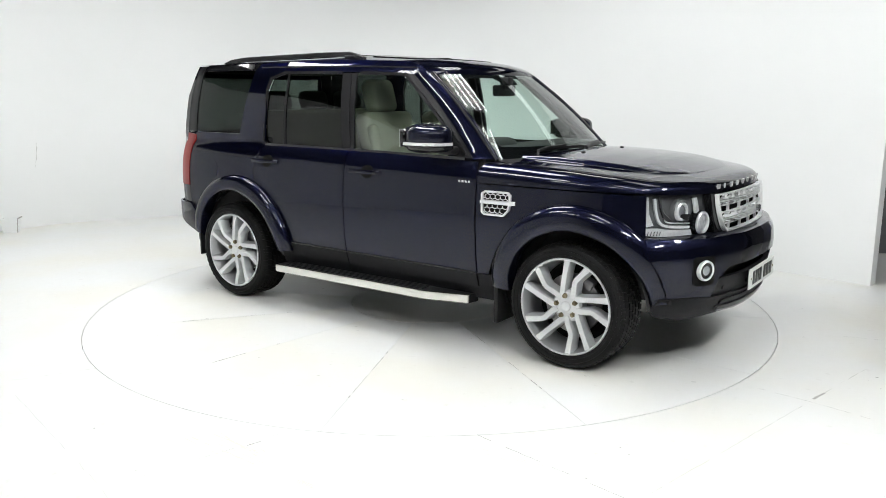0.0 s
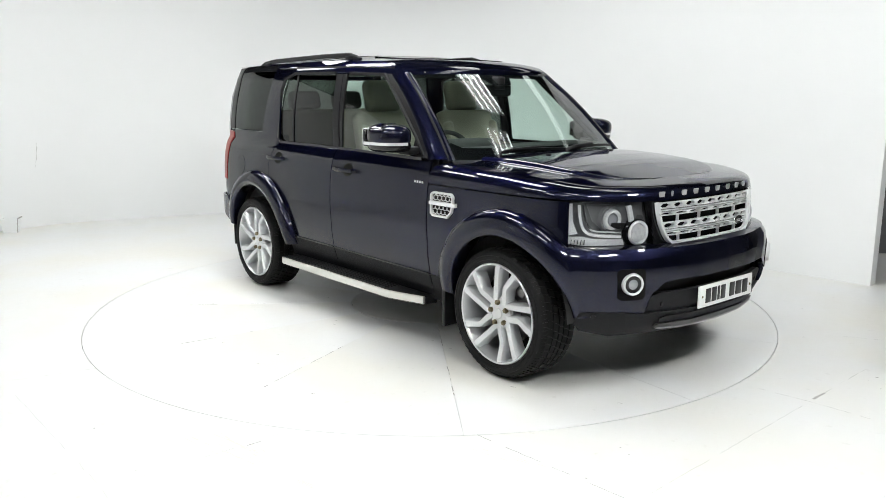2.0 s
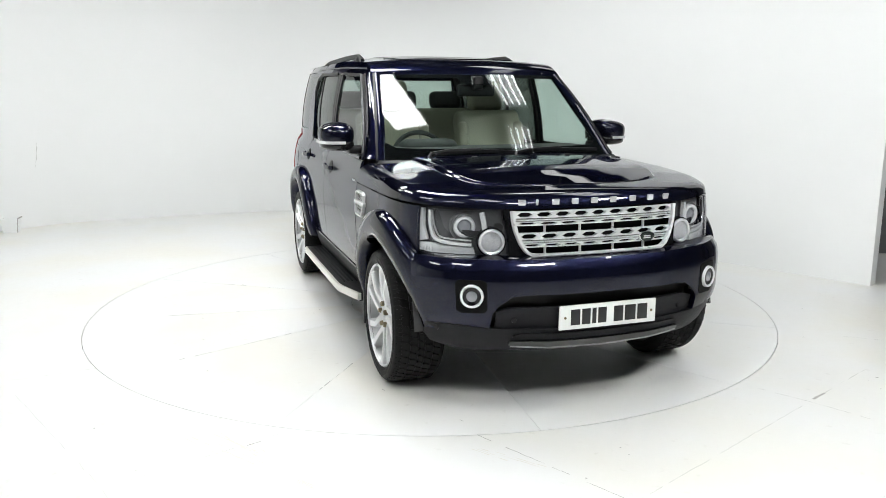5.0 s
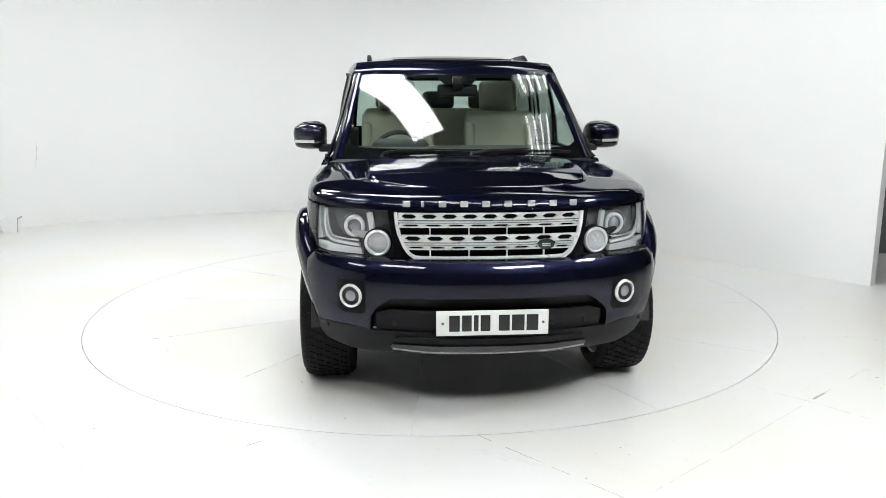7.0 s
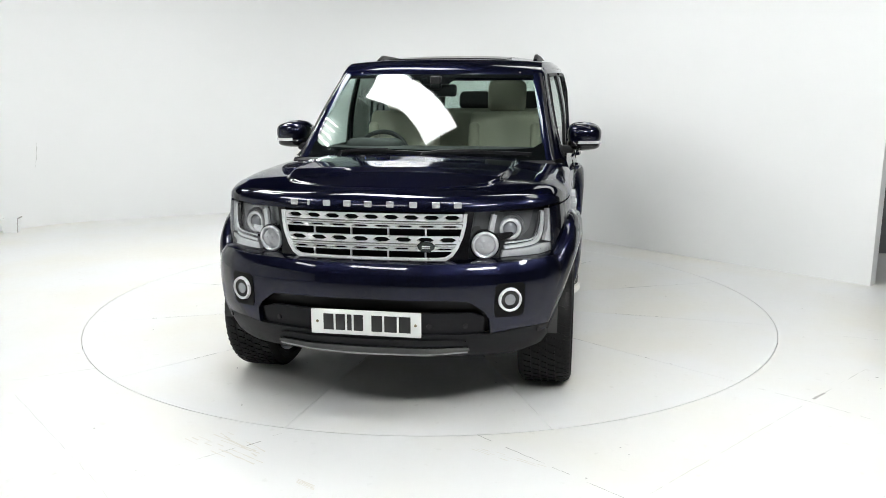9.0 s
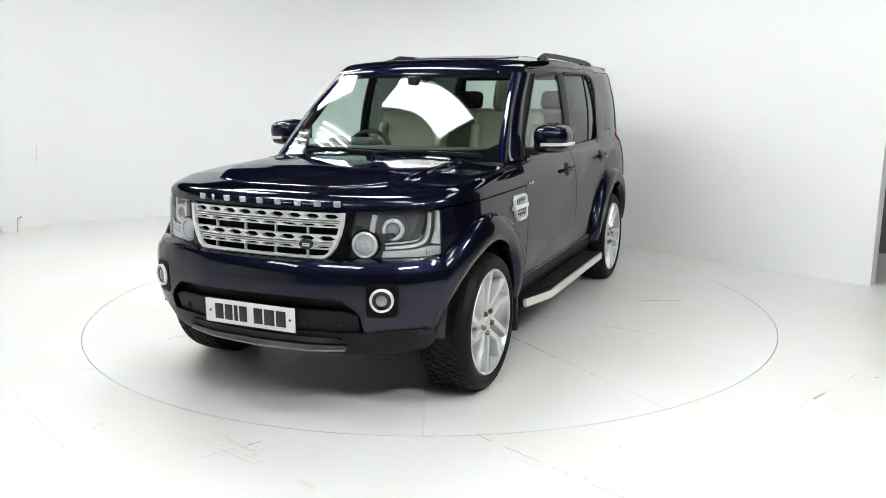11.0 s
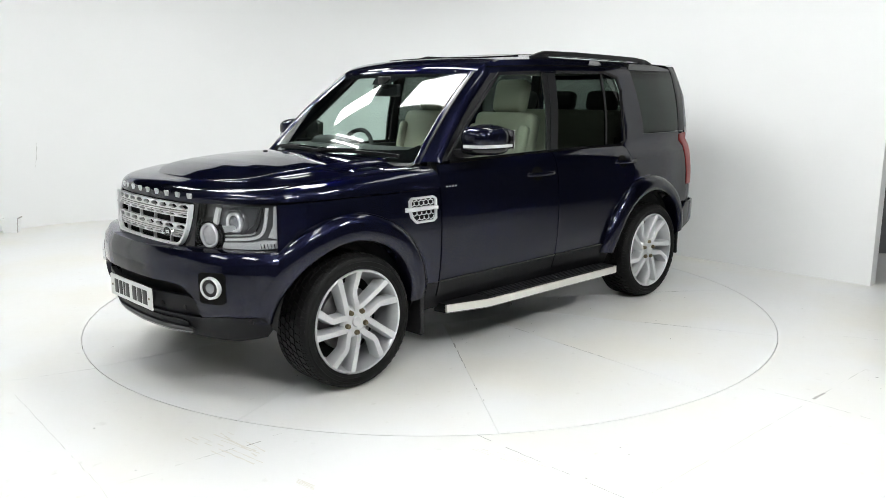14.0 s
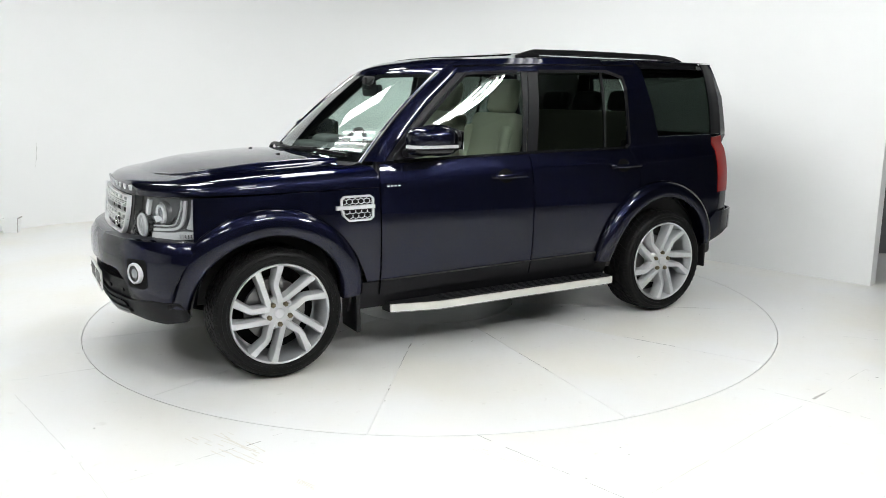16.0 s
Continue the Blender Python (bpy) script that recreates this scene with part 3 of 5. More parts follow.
def build_side(s):
    """The skin panels of one flank; s is 1 on the left side and -1 on the right."""
    skin = left if s > 0 else right
    ax, az = FRONT_ARCH
    bx, bz = REAR_ARCH
    arch_f = ring_pts(ax, az, 0.56, 0.57, 58, 169)
    panel("front_wing", [(0.822, 1.038), (1.40, 1.036), (1.87, 1.032), (1.872, 0.80)] + arch_f[:-1] + [(0.90, 0.484), (0.822, 0.484)], skin, PAINT, car)
    panel("wing_sill", [(0.822, 0.395), (0.822, 0.48), (0.93, 0.48), (0.95, 0.395)], skin, PLASTIC, car, lift=0.003)
    # the doors
    front = panel("front_door", [(-0.272, 0.492), (0.812, 0.482), (0.812, 1.04), (0.80, 1.168), (0.3, 1.18), (-0.272, 1.196)], skin, PAINT, car)
    panel("door_sill_moulding", [(-0.27, 0.40), (0.81, 0.39), (0.81, 0.478), (-0.27, 0.488)], skin, PLASTIC, front, lift=0.004)
    arch_r = ring_pts(bx, bz, 0.56, 0.565, 62, 12, 10)
    rear = panel("rear_door", [(-0.28, 1.196), (-1.128, 1.20), (-1.155, 1.15), (-1.20, 1.04), (-1.19, 0.93)] + arch_r + [(-0.28, 0.492)], skin, PAINT, car)
    panel("door_sill_moulding", [(-0.278, 0.40), (-0.278, 0.488), (-0.84, 0.49), (-0.84, 0.40)], skin, PLASTIC, rear, lift=0.004)
    panel("sill", [(-0.965, 0.30), (1.0, 0.30), (1.0, 0.395), (-0.86, 0.40), (-0.95, 0.47), (-0.96, 0.40)], skin, PLASTIC, car, lift=-0.012)
    arch_q = ring_pts(bx, bz, 0.56, 0.565, 66, 165, 12)
    panel("rear_quarter", [(-1.135, 1.20), (-1.16, 1.15), (-1.205, 1.04), (-1.197, 0.93)] + arch_q + [(-1.99, 0.56), (-2.0, 0.62), (-2.0, 0.845), (-2.02, 1.25), (-1.99, 1.272), (-1.42, 1.272),
          (-1.29, 1.73), (-1.25, 1.795), (-0.97, 1.795), (-0.97, 1.722), (-1.085, 1.685), (-1.118, 1.60)], skin, PAINT, car)
    if s < 0:
        panel("fuel_flap", ring_pts(-1.70, 0.99, 0.085, 0.08, 0, 360, 20)[:-1], skin, PAINT, car, lift=0.002, thick=0.006)
    # upper glasshouse
    panel("cant_rail", [(0.18, 1.702), (0.293, 1.688)] + [(x, roof_edge(x) - roof_drop(x, 0.295)) for x in (0.292, 0.285, 0.27, 0.25, 0.22, 0.18, 0.12, 0.04, -0.2, -0.5, -0.95)]
          + [(-0.965, 1.722), (-0.5, 1.72), (-0.25, 1.718), (0.1, 1.708)], skin, PAINT, car, step=0.03)
    # the pillar spans from the screen's edge to the shut line of the door, gently rounded
    shut = [(0.762, 1.177), (0.578, 1.36), (0.40, 1.525), (0.183, 1.703)]
    bm = bmesh.new()
    rows = []
    for k in range(25):
        u = k / 24
        z = 1.177 + 0.526 * u
        a = screen(u, s * 0.968, 0.012)
        g = skin(interp(z, [p[1] for p in shut], [p[0] for p in shut]), z, 0.004)
        out = Vector((0.35, s * 0.8, 0.45)).normalized()
        mid = [a.lerp(g, f) + out * (0.020 * math.sin(math.pi * f) ** 0.7) for f in (0.12, 0.3, 0.5, 0.7, 0.88)]
        ins = Vector((-0.01, -s * 0.03, -0.01))
        rows.append([bm.verts.new(p) for p in [a + ins] + [a] + mid + [g] + [g + ins * 0.7]])
    for p, q in zip(rows, rows[1:]):
        for i in range(len(p) - 1):
            bm.faces.new((p[i], p[i + 1], q[i + 1], q[i]))
    bmesh.ops.recalc_face_normals(bm, faces=bm.faces)
    part("a_pillar", bm, PAINT, car, angle=60)
    panel("door_frame", [(0.70, 1.188), (0.745, 1.187), (0.572, 1.358), (0.394, 1.523), (0.19, 1.692), (0.165, 1.704), (0.105, 1.708), (-0.25, 1.718), (-0.25, 1.712), (0.10, 1.700),
          (0.128, 1.695), (0.275, 1.566), (0.43, 1.430), (0.565, 1.312)], skin, BLACK_SATIN, car, lift=-0.001, step=0.04)
    panel("b_pillar_trim", [(-0.262, 1.196), (-0.236, 1.196), (-0.272, 1.712), (-0.315, 1.712)], skin, BLACK_SATIN, car, lift=-0.002)
    panel("b_pillar_trim", [(-0.352, 1.198), (-0.275, 1.197), (-0.32, 1.712), (-0.395, 1.712)], skin, BLACK_SATIN, car, lift=-0.002)
    fw = [(-0.236, 1.199), (-0.272, 1.71), (0.118, 1.70), (0.28, 1.566), (0.435, 1.430), (0.57, 1.310), (0.70, 1.19)]
    panel("front_door_glass", fw, skin, DOOR_GLASS, car, lift=-0.014, thick=0.004)
    panel("quarter_light_trim", [(0.555, 1.19), (0.70, 1.188), (0.60, 1.27), (0.555, 1.30)], skin, BLACK_SATIN, car, lift=-0.008)
    rw = [(-0.352, 1.20), (-0.395, 1.714), (-0.96, 1.72), (-1.08, 1.68), (-1.112, 1.60), (-1.135, 1.23), (-1.11, 1.203)]
    panel("rear_door_glass", rw, skin, PRIVACY, car, lift=-0.014, thick=0.004)
    panel("window_divider", [(-0.925, 1.205), (-0.945, 1.205), (-0.93, 1.716), (-0.908, 1.716)], skin, BLACK_SATIN, car, lift=-0.009)
    panel("quarter_glass", [(-1.42, 1.278), (-1.295, 1.725), (-1.29, 1.745), (-1.95, 1.745), (-2.0, 1.60), (-2.02, 1.30), (-2.0, 1.278)], skin, QUARTER_GLASS, car, lift=-0.004, thick=0.006)
    panel("roof_quarter", [(-1.285, 1.749), (-1.25, 1.795), (-1.94, 1.792), (-1.95, 1.749)], skin, BLACK_GLOSS, car)
    # bright and dark seams round the side glass
    def seam(name, pts, mat, w=0.006, h=0.009):
        path = [skin(*p, 0.001) for p in pts]
        return part(name, sweep(bmesh.new(), path, [(-w, -h), (w, -h), (w, h), (-w, h)]), mat, car)
    seam("belt_moulding", [(0.70, 1.182), (0.3, 1.188), (-0.25, 1.197), (-0.7, 1.201), (-1.12, 1.203)], BLACK_GLOSS)
    seam("window_channel", [(-0.24, 1.715), (0.12, 1.700), (0.278, 1.564), (0.43, 1.430), (0.565, 1.311), (0.69, 1.198)], BLACK_SATIN, 0.006, 0.01)
    seam("window_channel", [(-0.40, 1.718), (-0.95, 1.724), (-1.09, 1.685), (-1.122, 1.60), (-1.146, 1.23), (-1.115, 1.203)], BLACK_SATIN, 0.008, 0.01)
    for run in ([(0.808, 0.485), (0.3, 0.489), (-0.268, 0.494)], [(-0.282, 0.494), (-0.55, 0.496), (-0.83, 0.497)]):
        seam("moulding_lip", run, BLACK_GLOSS, 0.006, 0.004)
    seam("swage_line", [(-1.23, 1.093), (-1.5, 1.104), (-1.75, 1.113), (-1.98, 1.121)], PAINT, 0.003, 0.003)
    seam("drip_rail", [(0.20, 1.742), (-0.2, 1.757), (-0.6, 1.763), (-1.22, 1.766)], BLACK_GLOSS, 0.004, 0.005)


def flare(cx, cz, outer, inner, a0, a1, s, name):
    """The swollen lip round a wheel opening."""
    skin = left if s > 0 else right
    bm = bmesh.new()
    rows = []
    n = 40
    for k in range(n + 1):
        a = a0 + (a1 - a0) * k / n
        ro, ri = interp(a, *outer), interp(a, *inner)
        c, d = math.cos(radians(a)), math.sin(radians(a))
        row = []
        for t, off in ((0.0, -0.004), (0.02, 0.016), (0.10, 0.040), (0.35, 0.056), (0.7, 0.060), (0.93, 0.054), (1.0, 0.042), (1.0, -0.05)):
            r = ro + (ri - ro) * t
            z = cz + r * d
            row.append(bm.verts.new(skin(cx + r * c, z, off)))
        rows.append(row)
    for a, b in zip(rows, rows[1:]):
        for i in range(len(a) - 1):
            bm.faces.new((a[i], a[i + 1], b[i + 1], b[i]))
    bm.faces.new(rows[0])
    bm.faces.new(rows[-1][::-1])
    bmesh.ops.recalc_face_normals(bm, faces=bm.faces)
    return part(name, bm, PAINT, car, angle=45)


def liner(cx, s):
    """Dark inner wheel arch."""
    bm = bmesh.new()
    rows = []
    for k in range(21):
        a = radians(4 + 172 * k / 20)
        rows.append([bm.verts.new((cx + 0.47 * math.cos(a), s * y, 0.37 + 0.47 * math.sin(a))) for y in (0.45, 0.88)])
    for a, b in zip(rows, rows[1:]):
        bm.faces.new((a[0], a[1], b[1], b[0]))
    bm.faces.new([r[0] for r in rows])
    part("wheel_arch_liner", bm, DARK_CLOTH, car)


def build_roof():
    bm = bmesh.new()
    rows = []
    nv = 28
    for i in range(45):
        u = i / 44
        u = u ** 1.5
        row = []
        for j in range(nv + 1):
            v = -1 + 2 * j / nv
            v = math.copysign(abs(v) ** 0.75, v)
            xf = 0.395 - 0.10 * v * v
            x = xf + (-2.05 - xf) * u
            xe = min(x, 0.25)
            e = roof_edge(xe)
            ye = flank(xe, e - roof_drop(x, xf))
            crown = interp(x, [-2.05, -1.7, -0.5, -0.35, 0.1, 0.4], [0.0, 0.038, 0.050, 0.036, 0.024, 0.016])
            z = e + crown * (1 - abs(v) ** 2.8)
            z -= roof_drop(x, xf)
            row.append(bm.verts.new((x, v * ye, z)))
        rows.append(row)
    for a, b in zip(rows, rows[1:]):
        for j in range(nv):
            c = (a[j].co + a[j + 1].co + b[j + 1].co + b[j].co) / 4
            if abs(c.y) < 0.39 and (-0.40 < c.x < 0.04 or -1.70 < c.x < -0.64):
                continue
            bm.faces.new((a[j], a[j + 1], b[j + 1], b[j]))
    bmesh.ops.recalc_face_normals(bm, faces=bm.faces)
    roof = part("roof", bm, PAINT, car, angle=50)

    def top(x, y, off=0.0):
        e = roof_edge(min(x, 0.25))
        ye = flank(min(x, 0.25), e)
        crown = interp(x, [-2.05, -1.7, -0.5, -0.35, 0.1, 0.4], [0.0, 0.038, 0.050, 0.036, 0.024, 0.016])
        return Vector((x, y, e + crown * (1 - abs(y / ye) ** 2.8) + off))
    panel("sunroof_glass", [(0.06, -0.42), (0.06, 0.42), (-0.42, 0.42), (-0.42, -0.42)], top, PRIVACY, roof, lift=0.006, thick=0.008)
    panel("rear_roof_glass", [(-0.6, -0.45), (-0.6, 0.45), (-1.75, 0.45), (-1.75, -0.45)], top, PRIVACY, roof, lift=0.006, thick=0.008)
    for s in (1, -1):
        path = [top(x, s * 0.60, o) for x, o in ((-0.34, 0.0), (-0.40, 0.016), (-0.48, 0.031), (-0.8, 0.034), (-1.2, 0.032), (-1.6, 0.028), (-1.76, 0.018), (-1.84, -0.002))]
        rail = part("roof_rail", sweep(bmesh.new(), path, [(-0.014, -0.024), (0.014, -0.024), (0.014, 0.006), (0.008, 0.010), (-0.008, 0.010), (-0.014, 0.006)]), BLACK_SATIN, car)
        for x in (-0.47, -1.70):
            p = top(x, s * 0.60)
            part("rail_foot", boxed(p.x - 0.05, p.x + 0.05, p.y - 0.017, p.y + 0.017, p.z - 0.005, p.z + 0.018, bevel=0.006), BLACK_SATIN, rail)


def screen(u, v, off=0.0):
    """The windscreen's surface: u from 0 at its foot to 1 at its head, v from -1 on the right to 1 on the left."""
    a = Vector((1.07 - 0.19 * v * v, 0.80 * v, 1.172 - 0.004 * v * v))
    b = Vector((0.405 - 0.11 * v * v, 0.672 * v, 1.703 - 0.002 * v * v))
    p = a.lerp(b, u)
    n = Vector((0.62, 0.12 * v, 0.78)).normalized()
    return p + n * (0.022 * math.sin(math.pi * u) + off)


def build_windscreen():
    w = panel("windscreen", [(0.0, -0.99), (1.0, -0.99), (1.0, 0.99), (0.0, 0.99)], screen, GLASS, car, step=0.06, lift=0, thick=0.004)
    def frit(half):
        panel("black_border", half, screen, BLACK_GLOSS, w, step=0.05, lift=-0.003, thick=0.001)
    frit([(0.0, -0.985), (0.13, -0.985), (0.19, -0.93), (0.14, -0.86), (0.128, -0.7), (0.12, 0.0), (0.128, 0.7), (0.14, 0.86), (0.19, 0.93), (0.13, 0.985), (0.0, 0.985)])
    frit([(0.93, -0.985), (1.0, -0.985), (1.0, 0.985), (0.93, 0.985), (0.95, 0.9), (0.955, 0.2), (0.86, 0.13), (0.86, -0.13), (0.955, -0.2), (0.95, -0.9)])
    for s in (-1, 1):
        frit([(0.13, s * 0.985), (0.93, s * 0.985), (0.93, s * 0.955), (0.19, s * 0.95)])
        path = [screen(k / 12, s * 1.0, 0.004) for k in range(13)]
        part("screen_pillar_moulding", sweep(bmesh.new(), path, [(-0.009, -0.012), (0.009, -0.012), (0.009, 0.007), (-0.009, 0.007)]), BLACK_SATIN, w)
    path = [screen(0.0, v / 10, -0.008) + Vector((0.035, 0, 0.004)) for v in range(-10, 11)]
    part("cowl_panel", sweep(bmesh.new(), path, [(-0.05, -0.03), (0.06, -0.03), (0.06, 0.0), (-0.05, 0.012)]), PLASTIC, car)
    # wipers with their arms
    for foot, tip in ((-0.62, 0.06), (0.04, 0.80)):
        blade = [screen(0.055 + 0.018 * math.sin(math.pi * k / 10), foot + 0.04 + (tip - foot) * k / 10, 0.022) for k in range(11)]
        b = part("wiper_blade", sweep(bmesh.new(), blade, [(-0.008, -0.012), (0.008, -0.012), (0.012, 0.006), (-0.012, 0.006)]), BLACK_SATIN, car)
        arm = [screen(-0.015, foot - 0.03, 0.03), screen(0.03, foot, 0.042), screen(0.055, foot + 0.12, 0.042), screen(0.075, (foot + tip) / 2 + 0.04, 0.034)]
        part("wiper_arm", sweep(bmesh.new(), arm, [(-0.011, -0.006), (0.011, -0.006), (0.009, 0.008), (-0.009, 0.008)]), BLACK_SATIN, b)
        p = screen(-0.015, foot - 0.03, 0.02)
        part("wiper_pivot", lathe(bmesh.new(), [(0, -0.03), (0.02, -0.03), (0.018, 0.02), (0, 0.024)], 12, m=Matrix.Translation(p) @ Matrix.Rotation(radians(90), 4, "X")), BLACK_SATIN, b)
    for y in (-0.30, 0.30):
        p = Vector((1.22, y, 1.206))
        part("washer_jet", boxed(p.x - 0.010, p.x + 0.010, p.y - 0.016, p.y + 0.016, p.z - 0.01, p.z + 0.010, bevel=0.005), BLACK_SATIN, car)


def build_rear():
    """Tailgate, rear bumper and tail lamps; only their edges come into view."""
    q0 = q_x(-2.0)
    far = UPPER[0][-1]
    for s in (1, -1):
        panel("tail_lamp", [(s * (q0 + 0.004), 0.845), (s * (q0 + 0.16), 0.845), (s * (q0 + 0.15), 1.26), (s * (q0 + 0.004), 1.25)], body, RED, car, lift=0.006)
        panel("rear_corner", [(s * q0, 1.275), (s * (q0 + 0.15), 1.275), (s * (q0 + 0.15), 1.79), (s * (q0 - 0.03), 1.79)], body, SMOKED, car)
        panel("tailgate", [(s * (q0 + 0.155), 0.72), (s * far, 0.72), (s * far, 1.26), (s * (q0 + 0.24), 1.26), (s * (q0 + 0.25), 1.70), (s * far, 1.70), (s * far, 1.79), (s * (q0 + 0.155), 1.79)], body, PAINT, car, step=0.12)
        panel("rear_window", [(s * (q0 + 0.235), 1.255), (s * far, 1.255), (s * far, 1.705), (s * (q0 + 0.245), 1.705)], body, REAR_GLASS, car, lift=-0.004, step=0.12, thick=0.004)
        panel("lamp_sill", [(s * q0, 0.62), (s * (q0 + 0.16), 0.62), (s * (q0 + 0.16), 0.842), (s * q0, 0.842)], body, PAINT, car)
        b0 = q_x(-1.86, BUMPER)
        bf = BUMPER[0][-1]
        panel("rear_bumper", [(s * b0, 0.44), (s * (b0 + 0.10), 0.47), (s * (b0 + 0.30), 0.55), (s * bf, 0.56), (s * bf, 0.70), (s * (b0 + 0.12), 0.70), (s * (b0 + 0.02), 0.62)], bump, PAINT, car, lift=0.012, step=0.08)
        part("mudflap", boxed(-1.90, -1.88, s * 0.72 if s > 0 else -0.91, 0.91 if s > 0 else -0.72, 0.28, 0.52, bevel=0.006), BLACK_SATIN, car)


build_bonnet()
for side in (1, -1):
    build_side(side)
    flare(*FRONT_ARCH, ([0, 60, 90, 130, 180], [0.595, 0.60, 0.595, 0.575, 0.52]), ([0, 90, 140, 180], [0.455, 0.448, 0.425, 0.385]), 8, 174, side, "wheel_arch_flare")
    flare(*REAR_ARCH, ([0, 60, 90, 150, 180], [0.60, 0.605, 0.595, 0.55, 0.52]), ([0, 90, 180], [0.47, 0.475, 0.44]), 6, 168, side, "wheel_arch_flare")
    liner(1.4425, side)
    liner(-1.4425, side)
build_roof()
build_windscreen()
build_rear()


# ---- the car: wheels ----
def sector(a, r):
    return Vector((r * math.cos(radians(a)), 0, r * math.sin(radians(a))))


def spoke_mesh(line, widths, y_out, y_in):
    """A cast spoke along a bent line in the wheel's plane, raised in its middle."""
    bm = bmesh.new()
    rows = []
    for i, p in enumerate(line):
        d = (line[min(i + 1, len(line) - 1)] - line[max(i - 1, 0)]).normalized()
        n = Vector((-d.z, 0, d.x))
        w = widths[i]
        yo = y_out[i]
        rows.append([bm.verts.new(p + n * k * w + Vector((0, y, 0))) for k, y in ((-1.15, y_in), (-1.0, yo - 0.012), (-0.72, yo), (0.72, yo), (1.0, yo - 0.012), (1.15, y_in))])
    for a, b in zip(rows, rows[1:]):
        for i in range(5):
            bm.faces.new((a[i], a[i + 1], b[i + 1], b[i]))
    bm.faces.new(rows[0])
    bm.faces.new(rows[-1][::-1])
    bmesh.ops.recalc_face_normals(bm, faces=bm.faces)
    return bm


def build_wheel():
    """One wheel about the y axis, its outer face towards +y, at the height of its axle."""
    R = 0.277
    bm = lathe(bmesh.new(), [(0.270, 0.024), (0.275, 0.034), (0.282, 0.035), (0.285, 0.028), (0.280, 0.012), (0.268, -0.01), (0.255, -0.06), (0.245, -0.16), (0.27, -0.21), (0.28, -0.215)], 72)
    wheel = part("wheel", bm, ALLOY_DARK, car, "silver alloy wheel with five pairs of bent spokes")
    bm = lathe(bmesh.new(), [(0.271, 0.022), (0.275, 0.035), (0.282, 0.038), (0.287, 0.031), (0.284, 0.02)], 72)
    part("rim_lip", bm, ALLOY, wheel)
    # tyre: sidewall, shoulders and grooved tread
    prof = [(0.281, 0.018), (0.288, 0.033), (0.300, 0.038), (0.318, 0.042), (0.336, 0.040), (0.348, 0.034), (0.357, 0.022), (0.362, 0.008), (0.364, -0.006), (0.364, -0.196), (0.357, -0.218), (0.336, -0.236), (0.300, -0.234), (0.281, -0.212)]
    bm = lathe(bmesh.new(), prof, 96)
    for rr, yy in ((0.306, 0.041), (0.330, 0.0425)):
        lathe(bm, [(rr - 0.002, yy - 0.003), (rr, yy + 0.0012), (rr + 0.002, yy - 0.003)], 96)
    tyre = part("tyre", bm, RUBBER, wheel, "black all-terrain tyre")
    tread = bmesh.new()
    rows = ((0.006, -0.030, 0.0), (-0.040, -0.075, 0.5), (-0.083, -0.112, 0.0), (-0.120, -0.155, 0.5), (-0.165, -0.202, 0.0))
    N = 52
    for y0, y1, sh in rows:
        for k in range(N):
            a0 = 2 * math.pi * (k + sh + 0.06) / N
            a1 = 2 * math.pi * (k + sh + 0.86) / N
            sk = 0.25 * 2 * math.pi / N
            vs = []
            for r in (0.3625, 0.3705):
                t = 0.0 if r < 0.365 else 0.08
                for a, y in ((a0 + t * 0.02, y0), (a1, y0), (a1 + sk, y1), (a0 + sk, y1)):
                    rr = r - (0.004 if abs(y - 0.006) < 1e-6 else 0)
                    vs.append(tread.verts.new((rr * math.cos(a), y, rr * math.sin(a))))
            b, t = vs[:4], vs[4:]
            tread.faces.new(t)
            for i in range(4):
                tread.faces.new((b[i], b[(i + 1) % 4], t[(i + 1) % 4], t[i]))
    for k in range(N * 2):
        a = 2 * math.pi * k / (N * 2)
        w = 2 * math.pi / (N * 2) * (0.33 if k % 2 else 0.25)
        p = [Vector((r * math.cos(b), y, r * math.sin(b))) for r, y in ((0.366, 0.006), (0.362, 0.0175), (0.351, 0.0345 if k % 2 else 0.031)) for b in (a - w, a + w)]
        v = [tread.verts.new(q) for q in p]
        low = [tread.verts.new(q * 0.985 - Vector((0, 0.006, 0))) for q in p]
        tread.faces.new((v[0], v[1], v[3], v[2]))
        tread.faces.new((v[2], v[3], v[5], v[4]))
        for i, j in ((0, 2), (2, 4), (1, 3), (3, 5), (4, 5)):
            tread.faces.new((v[i], v[j], low[j], low[i]))
    bmesh.ops.recalc_face_normals(tread, faces=tread.faces)
    part("tread", tread, RUBBER, wheel, angle=20)
    part("hub", lathe(bmesh.new(), [(0.0, 0.010), (0.035, 0.010), (0.055, 0.006), (0.082, 0.002), (0.095, -0.012), (0.095, -0.07), (0.0, -0.07)], 40), ALLOY, wheel)
    part("centre_cap", lathe(bmesh.new(), [(0.0, 0.018), (0.026, 0.017), (0.031, 0.012), (0.032, 0.008)], 28), ALLOY, wheel)
    bent, straight, nut = None, None, None
    out = lambda deg, r: sector(180 - deg, r)
